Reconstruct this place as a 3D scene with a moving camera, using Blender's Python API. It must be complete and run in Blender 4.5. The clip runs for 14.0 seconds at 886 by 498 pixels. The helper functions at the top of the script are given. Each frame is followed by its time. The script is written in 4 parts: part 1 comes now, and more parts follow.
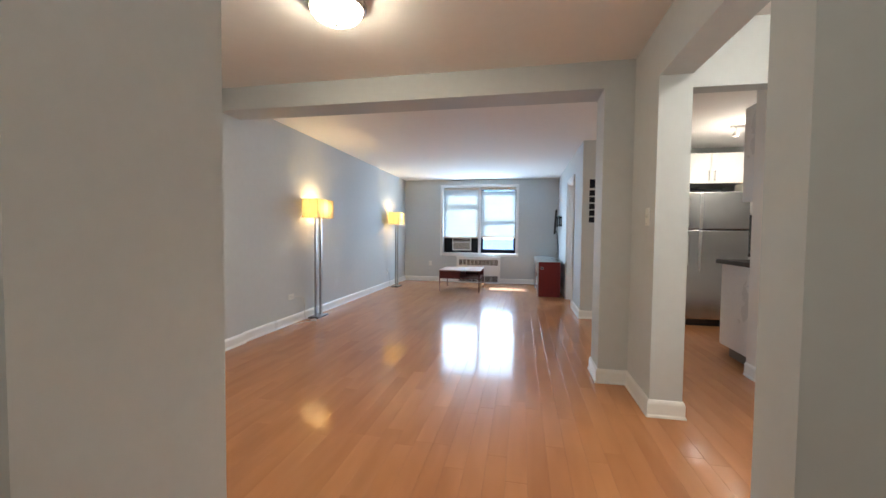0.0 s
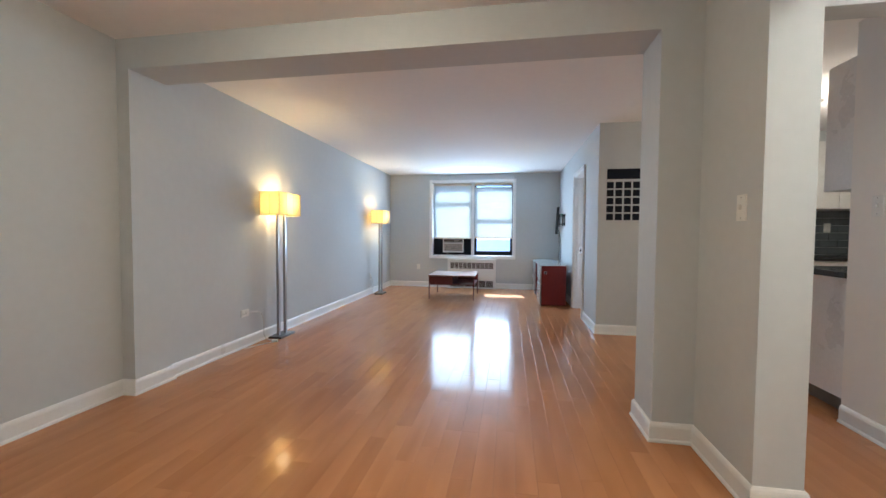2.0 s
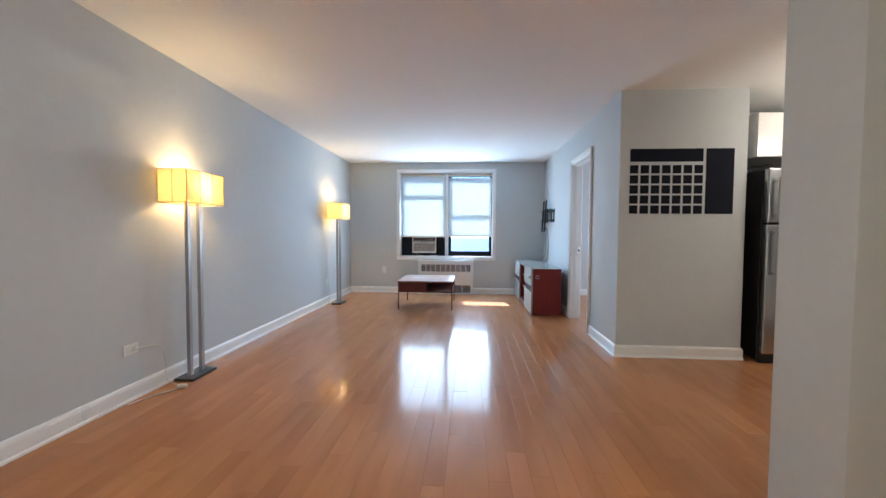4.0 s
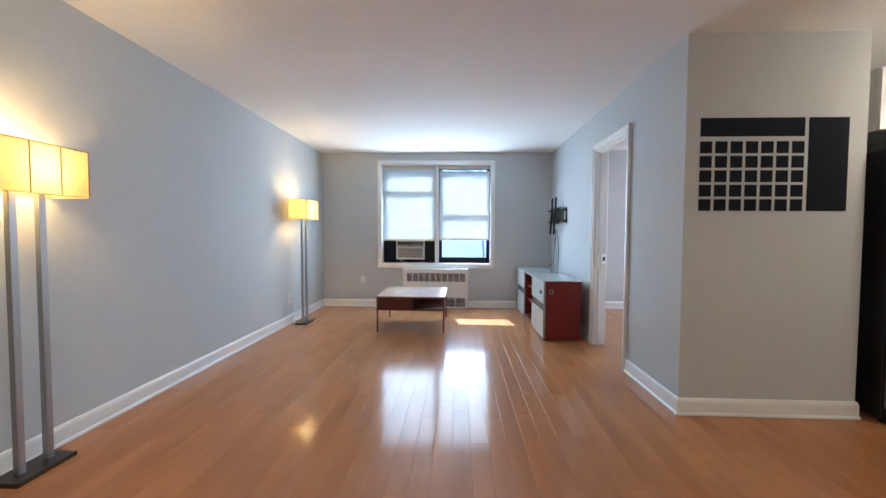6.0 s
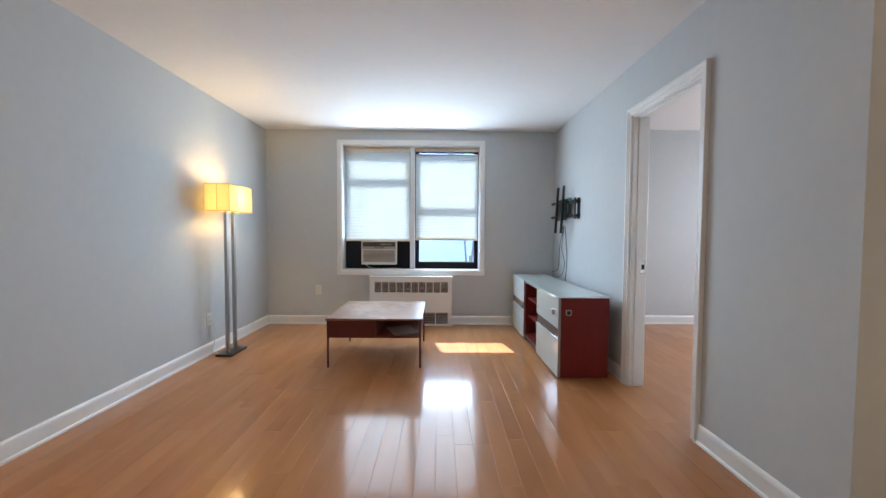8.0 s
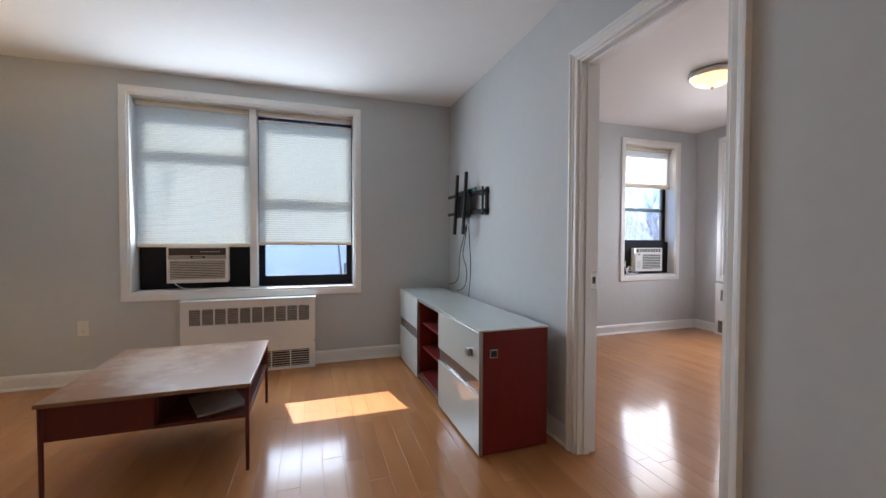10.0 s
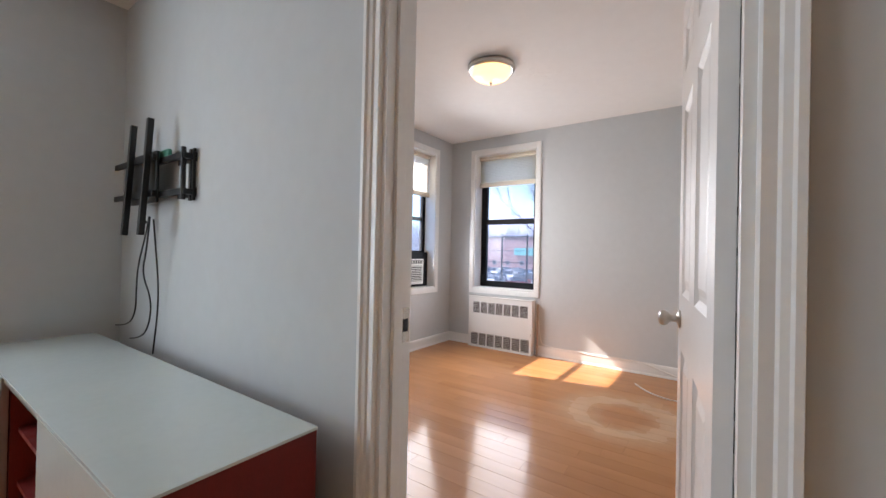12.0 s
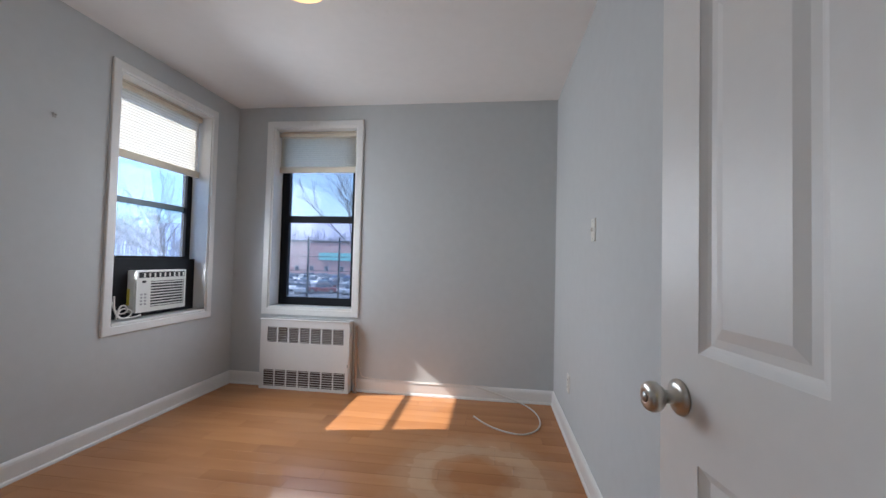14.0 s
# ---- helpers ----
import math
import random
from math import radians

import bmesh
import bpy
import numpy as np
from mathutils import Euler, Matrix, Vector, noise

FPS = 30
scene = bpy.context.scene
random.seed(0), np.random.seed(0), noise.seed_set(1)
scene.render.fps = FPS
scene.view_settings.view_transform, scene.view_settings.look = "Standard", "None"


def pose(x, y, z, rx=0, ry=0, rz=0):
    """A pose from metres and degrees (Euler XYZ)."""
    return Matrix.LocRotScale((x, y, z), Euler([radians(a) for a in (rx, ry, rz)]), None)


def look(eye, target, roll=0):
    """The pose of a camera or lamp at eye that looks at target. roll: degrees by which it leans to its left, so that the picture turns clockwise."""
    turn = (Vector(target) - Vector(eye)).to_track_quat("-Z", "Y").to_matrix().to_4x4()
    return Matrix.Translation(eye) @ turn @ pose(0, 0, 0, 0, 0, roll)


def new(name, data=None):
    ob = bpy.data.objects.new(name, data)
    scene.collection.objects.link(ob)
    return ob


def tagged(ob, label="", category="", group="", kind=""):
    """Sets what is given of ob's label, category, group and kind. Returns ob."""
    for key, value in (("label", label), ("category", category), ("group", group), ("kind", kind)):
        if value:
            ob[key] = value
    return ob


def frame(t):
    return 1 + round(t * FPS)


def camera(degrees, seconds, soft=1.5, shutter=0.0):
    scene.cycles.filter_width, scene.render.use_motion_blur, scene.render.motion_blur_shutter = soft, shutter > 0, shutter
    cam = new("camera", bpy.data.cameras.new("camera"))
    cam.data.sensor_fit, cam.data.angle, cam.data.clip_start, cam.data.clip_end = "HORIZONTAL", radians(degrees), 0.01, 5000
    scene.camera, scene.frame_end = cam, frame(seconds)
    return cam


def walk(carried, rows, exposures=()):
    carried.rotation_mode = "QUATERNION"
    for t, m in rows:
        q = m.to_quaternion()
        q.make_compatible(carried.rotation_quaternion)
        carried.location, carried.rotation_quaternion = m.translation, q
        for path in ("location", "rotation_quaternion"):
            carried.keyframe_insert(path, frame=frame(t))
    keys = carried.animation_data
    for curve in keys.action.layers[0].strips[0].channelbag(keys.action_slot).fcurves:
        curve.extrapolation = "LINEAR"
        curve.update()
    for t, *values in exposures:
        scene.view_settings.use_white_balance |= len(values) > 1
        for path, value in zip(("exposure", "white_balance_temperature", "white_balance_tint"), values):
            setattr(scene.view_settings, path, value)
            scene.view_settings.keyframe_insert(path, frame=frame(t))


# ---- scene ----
cam = camera(97.0, 14.0)
PATH = [
    (0, (0.127, 0.0, 1.144), (-0.265, 1.96, 1.066), 0.6),
    (0.5, (0.124, 0.247, 1.13), (-0.212, 2.217, 1.052), 1.0),
    (1, (0.165, 0.459, 1.139), (-0.179, 2.428, 1.054), 1.2),
    (1.5, (0.086, 0.653, 1.131), (-0.261, 2.621, 1.046), 0.9),
    (2, (-0.067, 0.874, 1.145), (-0.402, 2.844, 1.069), 0.4),
    (2.5, (-0.142, 1.154, 1.132), (-0.473, 3.125, 1.053), 0.5),
    (3, (-0.21, 1.425, 1.132), (-0.489, 3.404, 1.046), 0.7),
    (3.5, (-0.352, 1.682, 1.128), (-0.529, 3.672, 1.042), 0.5),
    (6, (-0.496, 3.064, 1.163), (-0.579, 5.061, 1.085), 0.3),
    (6.5, (-0.494, 3.354, 1.157), (-0.54, 5.352, 1.076), 0.4),
    (7, (-0.542, 3.673, 1.168), (-0.545, 5.671, 1.082), 0.3),
    (7.2, (-0.541, 3.792, 1.16), (-0.541, 5.79, 1.07), 0.3),
    (9.3, (-0.399, 5.135, 1.139), (-0.109, 7.113, 1.086), 0.5),
    (9.5, (-0.378, 5.245, 1.132), (-0.002, 7.208, 1.075), 0.5),
    (10, (-0.37, 5.55, 1.116), (0.261, 7.447, 1.068), 0.2),
    (10.5, (-0.297, 5.805, 1.113), (0.581, 7.601, 1.069), 0.0),
    (11, (-0.127, 6.058, 1.124), (1.022, 7.696, 1.11), 0.6),
    (11.5, (0.029, 6.314, 1.115), (1.452, 7.719, 1.122), 1.0),
    (12, (0.18, 6.518, 1.116), (1.814, 7.672, 1.128), 1.2),
    (12.5, (0.423, 6.683, 1.11), (2.217, 7.567, 1.131), 1.5),
    (13, (0.652, 6.814, 1.116), (2.569, 7.385, 1.161), 1.6),
    (13.5, (0.861, 6.943, 1.131), (2.839, 7.235, 1.182), 1.2),
    (14, (1.022, 6.981, 1.137), (3.004, 7.237, 1.196), 1.4),
]
EXPOSURES = [(0, 2.7, 5600, 9), (2, 2.7, 5450, 8.5), (3.5, 2.7, 5450, 9), (6.5, 2.62, 5750, 10.5), (7.2, 2.62, 5900, 11), (9.5, 2.0, 6450, 14), (11, 1.88, 6900, 21), (12, 2.03, 7050, 17.5), (13, 1.64, 6550, 14), (14, 1.3, 6350, 12)]
walk(cam, [(t, look(eye, target, roll)) for t, eye, target, roll in PATH], EXPOSURES)

# ---- world, sun and exposure ----
world = bpy.data.worlds.new("sky")
scene.world = world
world.use_nodes = True
wn = world.node_tree.nodes
sky = wn.new("ShaderNodeTexSky")
sky.sky_type, sky.sun_disc = "NISHITA", False
SUN_WAY = Vector((0.26, -1.22, -1.0)).normalized()
sky.sun_elevation = math.asin(-SUN_WAY.z)
sky.sun_rotation = math.atan2(-SUN_WAY.x, -SUN_WAY.y)
wn["Background"].inputs[1].default_value = 0.15
world.node_tree.links.new(sky.outputs[0], wn["Background"].inputs[0])
sun = new("sun", bpy.data.lights.new("sun", "SUN"))
sun.data.energy, sun.data.angle, sun.data.color = 3.6, radians(0.6), (1.0, 0.95, 0.90)
sun.matrix_world = look((0, 14, 9), Vector((0, 14, 9)) + SUN_WAY)


def area_lamp(name, m, w, h, watts, colour, spread):
    d = bpy.data.lights.new(name, "AREA")
    d.shape, d.size, d.size_y, d.energy, d.color = "RECTANGLE", w, h, watts, colour
    d.spread = radians(spread)
    ob = new(name, d)
    ob.matrix_world = m
    return ob


def bulb(name, x, y, z, watts, colour, size=0.05):
    d = bpy.data.lights.new(name, "POINT")
    d.energy, d.color, d.shadow_soft_size = watts, colour, size
    ob = new(name, d)
    ob.location = (x, y, z)
    return ob


# the sky's light in the window openings: blind, blind, bare glass below the blind, bedroom windows
DAY = (0.70, 0.86, 1.0)
area_lamp("window_sky", look((-1.30, 9.29, 1.65), (-1.30, 0.0, 0.9)), 0.82, 1.14, 3.6, DAY, 170)
area_lamp("window_sky", look((-0.42, 9.29, 1.65), (-0.42, 0.0, 0.9)), 0.78, 1.14, 3.4, DAY, 170)
area_lamp("window_sky", look((-0.42, 9.29, 0.92), (-0.42, 0.0, 1.00)), 0.66, 0.28, 2.4, DAY, 170)
area_lamp("window_sky", look((3.56, 9.25, 1.45), (3.56, 0.0, -0.7)), 0.72, 1.00, 7.2, (0.88, 0.94, 1.0), 138)
area_lamp("window_sky", look((4.25, 8.57, 1.45), (0.0, 8.57, 0.5)), 0.68, 1.00, 3.5, (0.88, 0.94, 1.0), 130)


# ---- materials ----
def shader(name, base, rough=0.5, metal=0.0, vary=0.06, scale=3.0, bump=0.0, bump_scale=200.0, coat=0.0, stretch=(1, 1, 1), spec=0.5):
    """Principled paint, metal or wood with variation at two scales and a fine relief."""
    m = bpy.data.materials.new(name)
    m.use_nodes = True
    n, l = m.node_tree.nodes, m.node_tree.links
    p = n["Principled BSDF"]
    p.inputs["Metallic"].default_value = metal
    p.inputs["Coat Weight"].default_value = coat
    p.inputs["Coat Roughness"].default_value = 0.08
    p.inputs["Specular IOR Level"].default_value = spec
    tc, mp = n.new("ShaderNodeTexCoord"), n.new("ShaderNodeMapping")
    mp.inputs["Scale"].default_value = stretch
    l.new(tc.outputs["Object"], mp.inputs[0])
    big, fine = n.new("ShaderNodeTexNoise"), n.new("ShaderNodeTexNoise")
    big.inputs["Scale"].default_value, big.inputs["Detail"].default_value = scale, 4
    fine.inputs["Scale"].default_value, fine.inputs["Detail"].default_value = scale * 14, 3
    add = n.new("ShaderNodeMath")
    add.operation = "ADD"
    for t in (big, fine):
        l.new(mp.outputs[0], t.inputs["Vector"])
    l.new(big.outputs[0], add.inputs[0]), l.new(fine.outputs[0], add.inputs[1])
    rng = n.new("ShaderNodeMapRange")
    rng.inputs[1].default_value, rng.inputs[2].default_value = 0.6, 1.4
    rng.inputs[3].default_value, rng.inputs[4].default_value = 1 - vary, 1 + vary
    l.new(add.outputs[0], rng.inputs[0])
    hsv = n.new("ShaderNodeHueSaturation")
    hsv.inputs["Color"].default_value = (*base, 1)
    l.new(rng.outputs[0], hsv.inputs["Value"])
    l.new(hsv.outputs[0], p.inputs["Base Color"])
    rr = n.new("ShaderNodeMapRange")
    rr.inputs[1].default_value, rr.inputs[2].default_value = 0.3, 0.7
    rr.inputs[3].default_value, rr.inputs[4].default_value = rough * 0.85, min(1, rough * 1.15)
    l.new(big.outputs[0], rr.inputs[0]), l.new(rr.outputs[0], p.inputs["Roughness"])
    if bump:
        b, t = n.new("ShaderNodeBump"), n.new("ShaderNodeTexNoise")
        t.inputs["Scale"].default_value, t.inputs["Detail"].default_value = bump_scale, 3
        b.inputs["Strength"].default_value, b.inputs["Distance"].default_value = bump, 0.002
        l.new(mp.outputs[0], t.inputs["Vector"]), l.new(t.outputs[0], b.inputs["Height"]), l.new(b.outputs[0], p.inputs["Normal"])
    return m


def glow(name, colour, strength):
    m = bpy.data.materials.new(name)
    m.use_nodes = True
    p = m.node_tree.nodes["Principled BSDF"]
    p.inputs["Base Color"].default_value = (*colour, 1)
    p.inputs["Emission Color"].default_value = (*colour, 1)
    p.inputs["Emission Strength"].default_value = strength
    p.inputs["Roughness"].default_value = 0.3
    return m


def fabric(name, colour, passing):
    """Thin cloth: some light comes back, some passes."""
    m = bpy.data.materials.new(name)
    m.use_nodes = True
    n, l = m.node_tree.nodes, m.node_tree.links
    out = n["Material Output"]
    n.remove(n["Principled BSDF"])
    d, t, mix = n.new("ShaderNodeBsdfDiffuse"), n.new("ShaderNodeBsdfTranslucent"), n.new("ShaderNodeMixShader")
    tc, no, rmp = n.new("ShaderNodeTexCoord"), n.new("ShaderNodeTexNoise"), n.new("ShaderNodeMapRange")
    no.inputs["Scale"].default_value = 60
    l.new(tc.outputs["Object"], no.inputs["Vector"])
    rmp.inputs[3].default_value, rmp.inputs[4].default_value = 0.92, 1.06
    l.new(no.outputs[0], rmp.inputs[0])
    hsv = n.new("ShaderNodeHueSaturation")
    hsv.inputs["Color"].default_value = (*colour, 1)
    l.new(rmp.outputs[0], hsv.inputs["Value"])
    l.new(hsv.outputs[0], d.inputs[0]), l.new(hsv.outputs[0], t.inputs[0])
    mix.inputs[0].default_value = passing
    l.new(d.outputs[0], mix.inputs[1]), l.new(t.outputs[0], mix.inputs[2])
    l.new(mix.outputs[0], out.inputs[0])
    return m


def pane_glass(name, tint=(0.93, 0.97, 1.0), milk=0.12):
    m = bpy.data.materials.new(name)
    m.use_nodes = True
    n, l = m.node_tree.nodes, m.node_tree.links
    out = n["Material Output"]
    n.remove(n["Principled BSDF"])
    t, g, mix = n.new("ShaderNodeBsdfTransparent"), n.new("ShaderNodeBsdfGlossy"), n.new("ShaderNodeMixShader")
    t.inputs[0].default_value = (*tint, 1)
    g.inputs["Roughness"].default_value = 0.02
    mix.inputs[0].default_value = 0.05
    l.new(t.outputs[0], mix.inputs[1]), l.new(g.outputs[0], mix.inputs[2])
    last = mix
    if milk:
        d, m2 = n.new("ShaderNodeBsdfTranslucent"), n.new("ShaderNodeMixShader")
        d.inputs[0].default_value = (0.9, 0.93, 1, 1)
        m2.inputs[0].default_value = milk
        l.new(mix.outputs[0], m2.inputs[1]), l.new(d.outputs[0], m2.inputs[2])
        last = m2
    l.new(last.outputs[0], out.inputs[0])
    return m


def floor_wood(name):
    """Honey maple boards, lacquered, each board with its own tone and grain."""
    m = bpy.data.materials.new(name)
    m.use_nodes = True
    n, l = m.node_tree.nodes, m.node_tree.links
    p = n["Principled BSDF"]
    tc, mp, oi = n.new("ShaderNodeTexCoord"), n.new("ShaderNodeMapping"), n.new("ShaderNodeObjectInfo")
    geo = n.new("ShaderNodeNewGeometry")
    rnd = n.new("ShaderNodeMath")
    rnd.operation = "ADD"
    l.new(oi.outputs["Random"], rnd.inputs[0]), l.new(geo.outputs["Random Per Island"], rnd.inputs[1])
    frac = n.new("ShaderNodeMath")
    frac.operation = "FRACT"
    l.new(rnd.outputs[0], frac.inputs[0])
    mp.inputs["Scale"].default_value = (6, 1.0, 1)
    off = n.new("ShaderNodeVectorMath")
    off.operation = "MULTIPLY_ADD"
    off.inputs[1].default_value = (31, 17, 0)
    l.new(frac.outputs[0], off.inputs[0]), l.new(geo.outputs["Position"], off.inputs[2])
    l.new(off.outputs[0], mp.inputs[0])
    grain, cloud = n.new("ShaderNodeTexNoise"), n.new("ShaderNodeTexNoise")
    grain.inputs["Scale"].default_value, grain.inputs["Detail"].default_value = 6, 6
    cloud.inputs["Scale"].default_value = 1.3
    l.new(mp.outputs[0], grain.inputs["Vector"]), l.new(mp.outputs[0], cloud.inputs["Vector"])
    tone = n.new("ShaderNodeMix")
    tone.data_type = "RGBA"
    tone.inputs[6].default_value, tone.inputs[7].default_value = (*FLOOR_DARK, 1), (*FLOOR_LIGHT, 1)
    a = n.new("ShaderNodeMath")
    a.operation = "MULTIPLY_ADD"
    a.inputs[1].default_value = 0.28
    l.new(frac.outputs[0], a.inputs[0]), l.new(cloud.outputs[0], a.inputs[2])
    b = n.new("ShaderNodeMath")
    b.operation = "MULTIPLY_ADD"
    b.inputs[1].default_value = 0.07
    l.new(grain.outputs[0], b.inputs[0])
    c = n.new("ShaderNodeMath")
    c.operation = "SUBTRACT"
    c.inputs[1].default_value = 0.22
    l.new(a.outputs[0], c.inputs[0]), l.new(c.outputs[0], b.inputs[2])
    l.new(b.outputs[0], tone.inputs[0])
    # a pale worn ring on the bedroom boards
    dist = n.new("ShaderNodeVectorMath")
    dist.operation = "DISTANCE"
    dist.inputs[1].default_value = (3.14, 7.05, 0)
    wob = n.new("ShaderNodeTexNoise")
    wob.inputs["Scale"].default_value, wob.inputs["Detail"].default_value = 7, 4
    l.new(geo.outputs["Position"], wob.inputs["Vector"])
    l.new(geo.outputs["Position"], dist.inputs[0])
    dw = n.new("ShaderNodeMath")
    dw.operation = "MULTIPLY_ADD"
    dw.inputs[1].default_value = 0.2
    l.new(wob.outputs[0], dw.inputs[0]), l.new(dist.outputs["Value"], dw.inputs[2])
    ring = n.new("ShaderNodeValToRGB")
    ring.color_ramp.elements[0].position, ring.color_ramp.elements[0].color = 0.24, (0, 0, 0, 1)
    ring.color_ramp.elements[1].position, ring.color_ramp.elements[1].color = 0.62, (0, 0, 0, 1)
    for pos, v in ((0.37, 0.7), (0.44, 0.55)):
        e = ring.color_ramp.elements.new(pos)
        e.color = (v, v, v, 1)
    l.new(dw.outputs[0], ring.inputs[0])
    worn = n.new("ShaderNodeMix")
    worn.data_type = "RGBA"
    worn.inputs[7].default_value = (0.66, 0.52, 0.36, 1)
    wf = n.new("ShaderNodeMath")
    wf.operation = "MULTIPLY"
    wf.inputs[1].default_value = 0.62
    l.new(ring.outputs[0], wf.inputs[0])
    l.new(wf.outputs[0], worn.inputs[0]), l.new(tone.outputs[2], worn.inputs[6])
    l.new(worn.outputs[2], p.inputs["Base Color"])
    smear = n.new("ShaderNodeTexNoise")
    smear.inputs["Scale"].default_value, smear.inputs["Detail"].default_value = 2.2, 5
    l.new(tc.outputs["Object"], smear.inputs["Vector"])
    rr = n.new("ShaderNodeMapRange")
    rr.inputs[1].default_value, rr.inputs[2].default_value, rr.inputs[3].default_value, rr.inputs[4].default_value = 0.3, 0.7, 0.08, 0.14
    l.new(smear.outputs[0], rr.inputs[0])
    ra = n.new("ShaderNodeMath")
    ra.operation = "MULTIPLY_ADD"
    ra.inputs[1].default_value = 0.35
    l.new(ring.outputs[0], ra.inputs[0]), l.new(rr.outputs[0], ra.inputs[2]), l.new(ra.outputs[0], p.inputs["Roughness"])
    bp = n.new("ShaderNodeBump")
    bp.inputs["Strength"].default_value, bp.inputs["Distance"].default_value = 0.008, 0.001
    l.new(grain.outputs[0], bp.inputs["Height"]), l.new(bp.outputs[0], p.inputs["Normal"])
    p.inputs["Specular IOR Level"].default_value = 0.15
    p.inputs["Coat Weight"].default_value, p.inputs["Coat Roughness"].default_value = 0.26, 0.32
    return m


def scuffed_wood(name):
    """Brown veneer worn through to a pale dusty patch, in the table's own axes."""
    m = shader(name, (0.26, 0.13, 0.07), 0.36, vary=0.22, scale=3.0, bump=0.03, bump_scale=40, stretch=(0.7, 5, 1))
    n, l = m.node_tree.nodes, m.node_tree.links
    p = n["Principled BSDF"]
    tc, no, d = n.new("ShaderNodeTexCoord"), n.new("ShaderNodeTexNoise"), n.new("ShaderNodeVectorMath")
    no.inputs["Scale"].default_value, no.inputs["Detail"].default_value, no.inputs["Roughness"].default_value = 4.0, 8, 0.65
    d.operation = "DISTANCE"
    d.inputs[1].default_value = (-0.12, 0.12, 0.42)
    l.new(tc.outputs["Object"], no.inputs["Vector"]), l.new(tc.outputs["Object"], d.inputs[0])
    a, r = n.new("ShaderNodeMath"), n.new("ShaderNodeMapRange")
    a.operation = "MULTIPLY_ADD"
    a.inputs[1].default_value = -0.55
    l.new(d.outputs["Value"], a.inputs[0]), l.new(no.outputs[0], a.inputs[2])
    r.inputs[1].default_value, r.inputs[2].default_value, r.inputs[3].default_value, r.inputs[4].default_value = 0.27, 0.47, 0.0, 0.75
    l.new(a.outputs[0], r.inputs[0])
    mx = n.new("ShaderNodeMix")
    mx.data_type = "RGBA"
    mx.inputs[7].default_value = (0.46, 0.35, 0.28, 1)
    old = p.inputs["Base Color"].links[0].from_socket
    l.new(r.outputs[0], mx.inputs[0]), l.new(old, mx.inputs[6]), l.new(mx.outputs[2], p.inputs["Base Color"])
    return m


FLOOR_DARK, FLOOR_LIGHT = (0.34, 0.136, 0.050), (0.55, 0.262, 0.107)
M_WALL = shader("grey_wall_paint", (0.55, 0.575, 0.58), 0.72, vary=0.03, scale=1.2, bump=0.12, bump_scale=90, spec=0.3)
M_KITWALL = shader("warm_white_wall_paint", (0.80, 0.775, 0.73), 0.7, vary=0.02, scale=1.2, bump=0.12, bump_scale=90, spec=0.3)
M_CEIL = shader("white_ceiling_paint", (0.86, 0.85, 0.83), 0.9, vary=0.02, scale=1.0, bump=0.25, bump_scale=40, spec=0.2)
M_TRIM = shader("white_gloss_trim", (0.80, 0.80, 0.78), 0.32, vary=0.03, scale=4, bump=0.05, bump_scale=60)
M_DOOR = shader("white_door_paint", (0.80, 0.79, 0.77), 0.35, vary=0.02, scale=2, bump=0.06, bump_scale=80)
M_FLOOR = floor_wood("maple_boards")
M_SUB = shader("pale_joint_filler", (0.40, 0.27, 0.15), 0.7)
M_BLACK = shader("black_window_frame", (0.008, 0.009, 0.012), 0.6, vary=0.2, scale=8, spec=0.2)
M_PLASTIC = shader("white_plastic", (0.74, 0.74, 0.70), 0.4, vary=0.03)
# near-black; on holes and slots it stands in for their shade
M_DARK = shader("dark_void", (0.01, 0.01, 0.012), 0.7)
M_STEEL = shader("brushed_steel", (0.40, 0.395, 0.385), 0.34, 1.0, vary=0.08, scale=4, stretch=(20, 20, 0.3))
M_NICKEL = shader("satin_nickel", (0.60, 0.57, 0.52), 0.28, 1.0, vary=0.05)
M_CHERRY = shader("red_brown_wood", (0.105, 0.015, 0.012), 0.35, vary=0.28, scale=5, stretch=(8, 1, 1), bump=0.05, bump_scale=30)
M_TABLETOP = scuffed_wood("worn_walnut_top")
M_WHITEGLASS = shader("white_glass", (0.58, 0.64, 0.62), 0.1, vary=0.03, coat=0.3)
M_BLKMETAL = shader("black_metal", (0.015, 0.015, 0.015), 0.4, 0.3, vary=0.1)
M_CHALK = shader("navy_chalkboard_film", (0.010, 0.012, 0.020), 0.85, vary=0.15, scale=6, spec=0.15)
M_BLIND = fabric("white_cellular_blind", (0.79, 0.845, 0.835), 0.38)
M_BLIND_RAIL = shader("cream_blind_rail", (0.76, 0.68, 0.54), 0.5)
M_BLIND_CREAM = fabric("cream_cellular_blind", (0.90, 0.87, 0.78), 0.33)
# same cream cloth, warmed and passing more, so the sunless blind looks lit
M_BLIND_CREAM_LIT = fabric("cream_cellular_blind_lit", (0.96, 0.87, 0.68), 0.8)
M_LAMPSHADE = fabric("cream_lampshade", (0.77, 0.62, 0.31), 0.27)
M_GLASS = pane_glass("window_glass", (0.52, 0.68, 0.88), milk=0.025)
# black rail's colour paled to imitate the haze of the glass before it
M_RAIL_PALE = shader("haze_paled_sash_rail", (0.20, 0.27, 0.30), 0.6)
M_ACBROWN = shader("dark_brown_plastic", (0.05, 0.035, 0.028), 0.4)
M_ACBEIGE = shader("beige_plastic", (0.55, 0.50, 0.43), 0.5)
M_AQUA = shader("turquoise_fascia", (0.22, 0.62, 0.60), 0.7)
M_GLASS_BLUE = pane_glass("hazy_blue_window_glass", (0.55, 0.72, 0.90), milk=0.05)
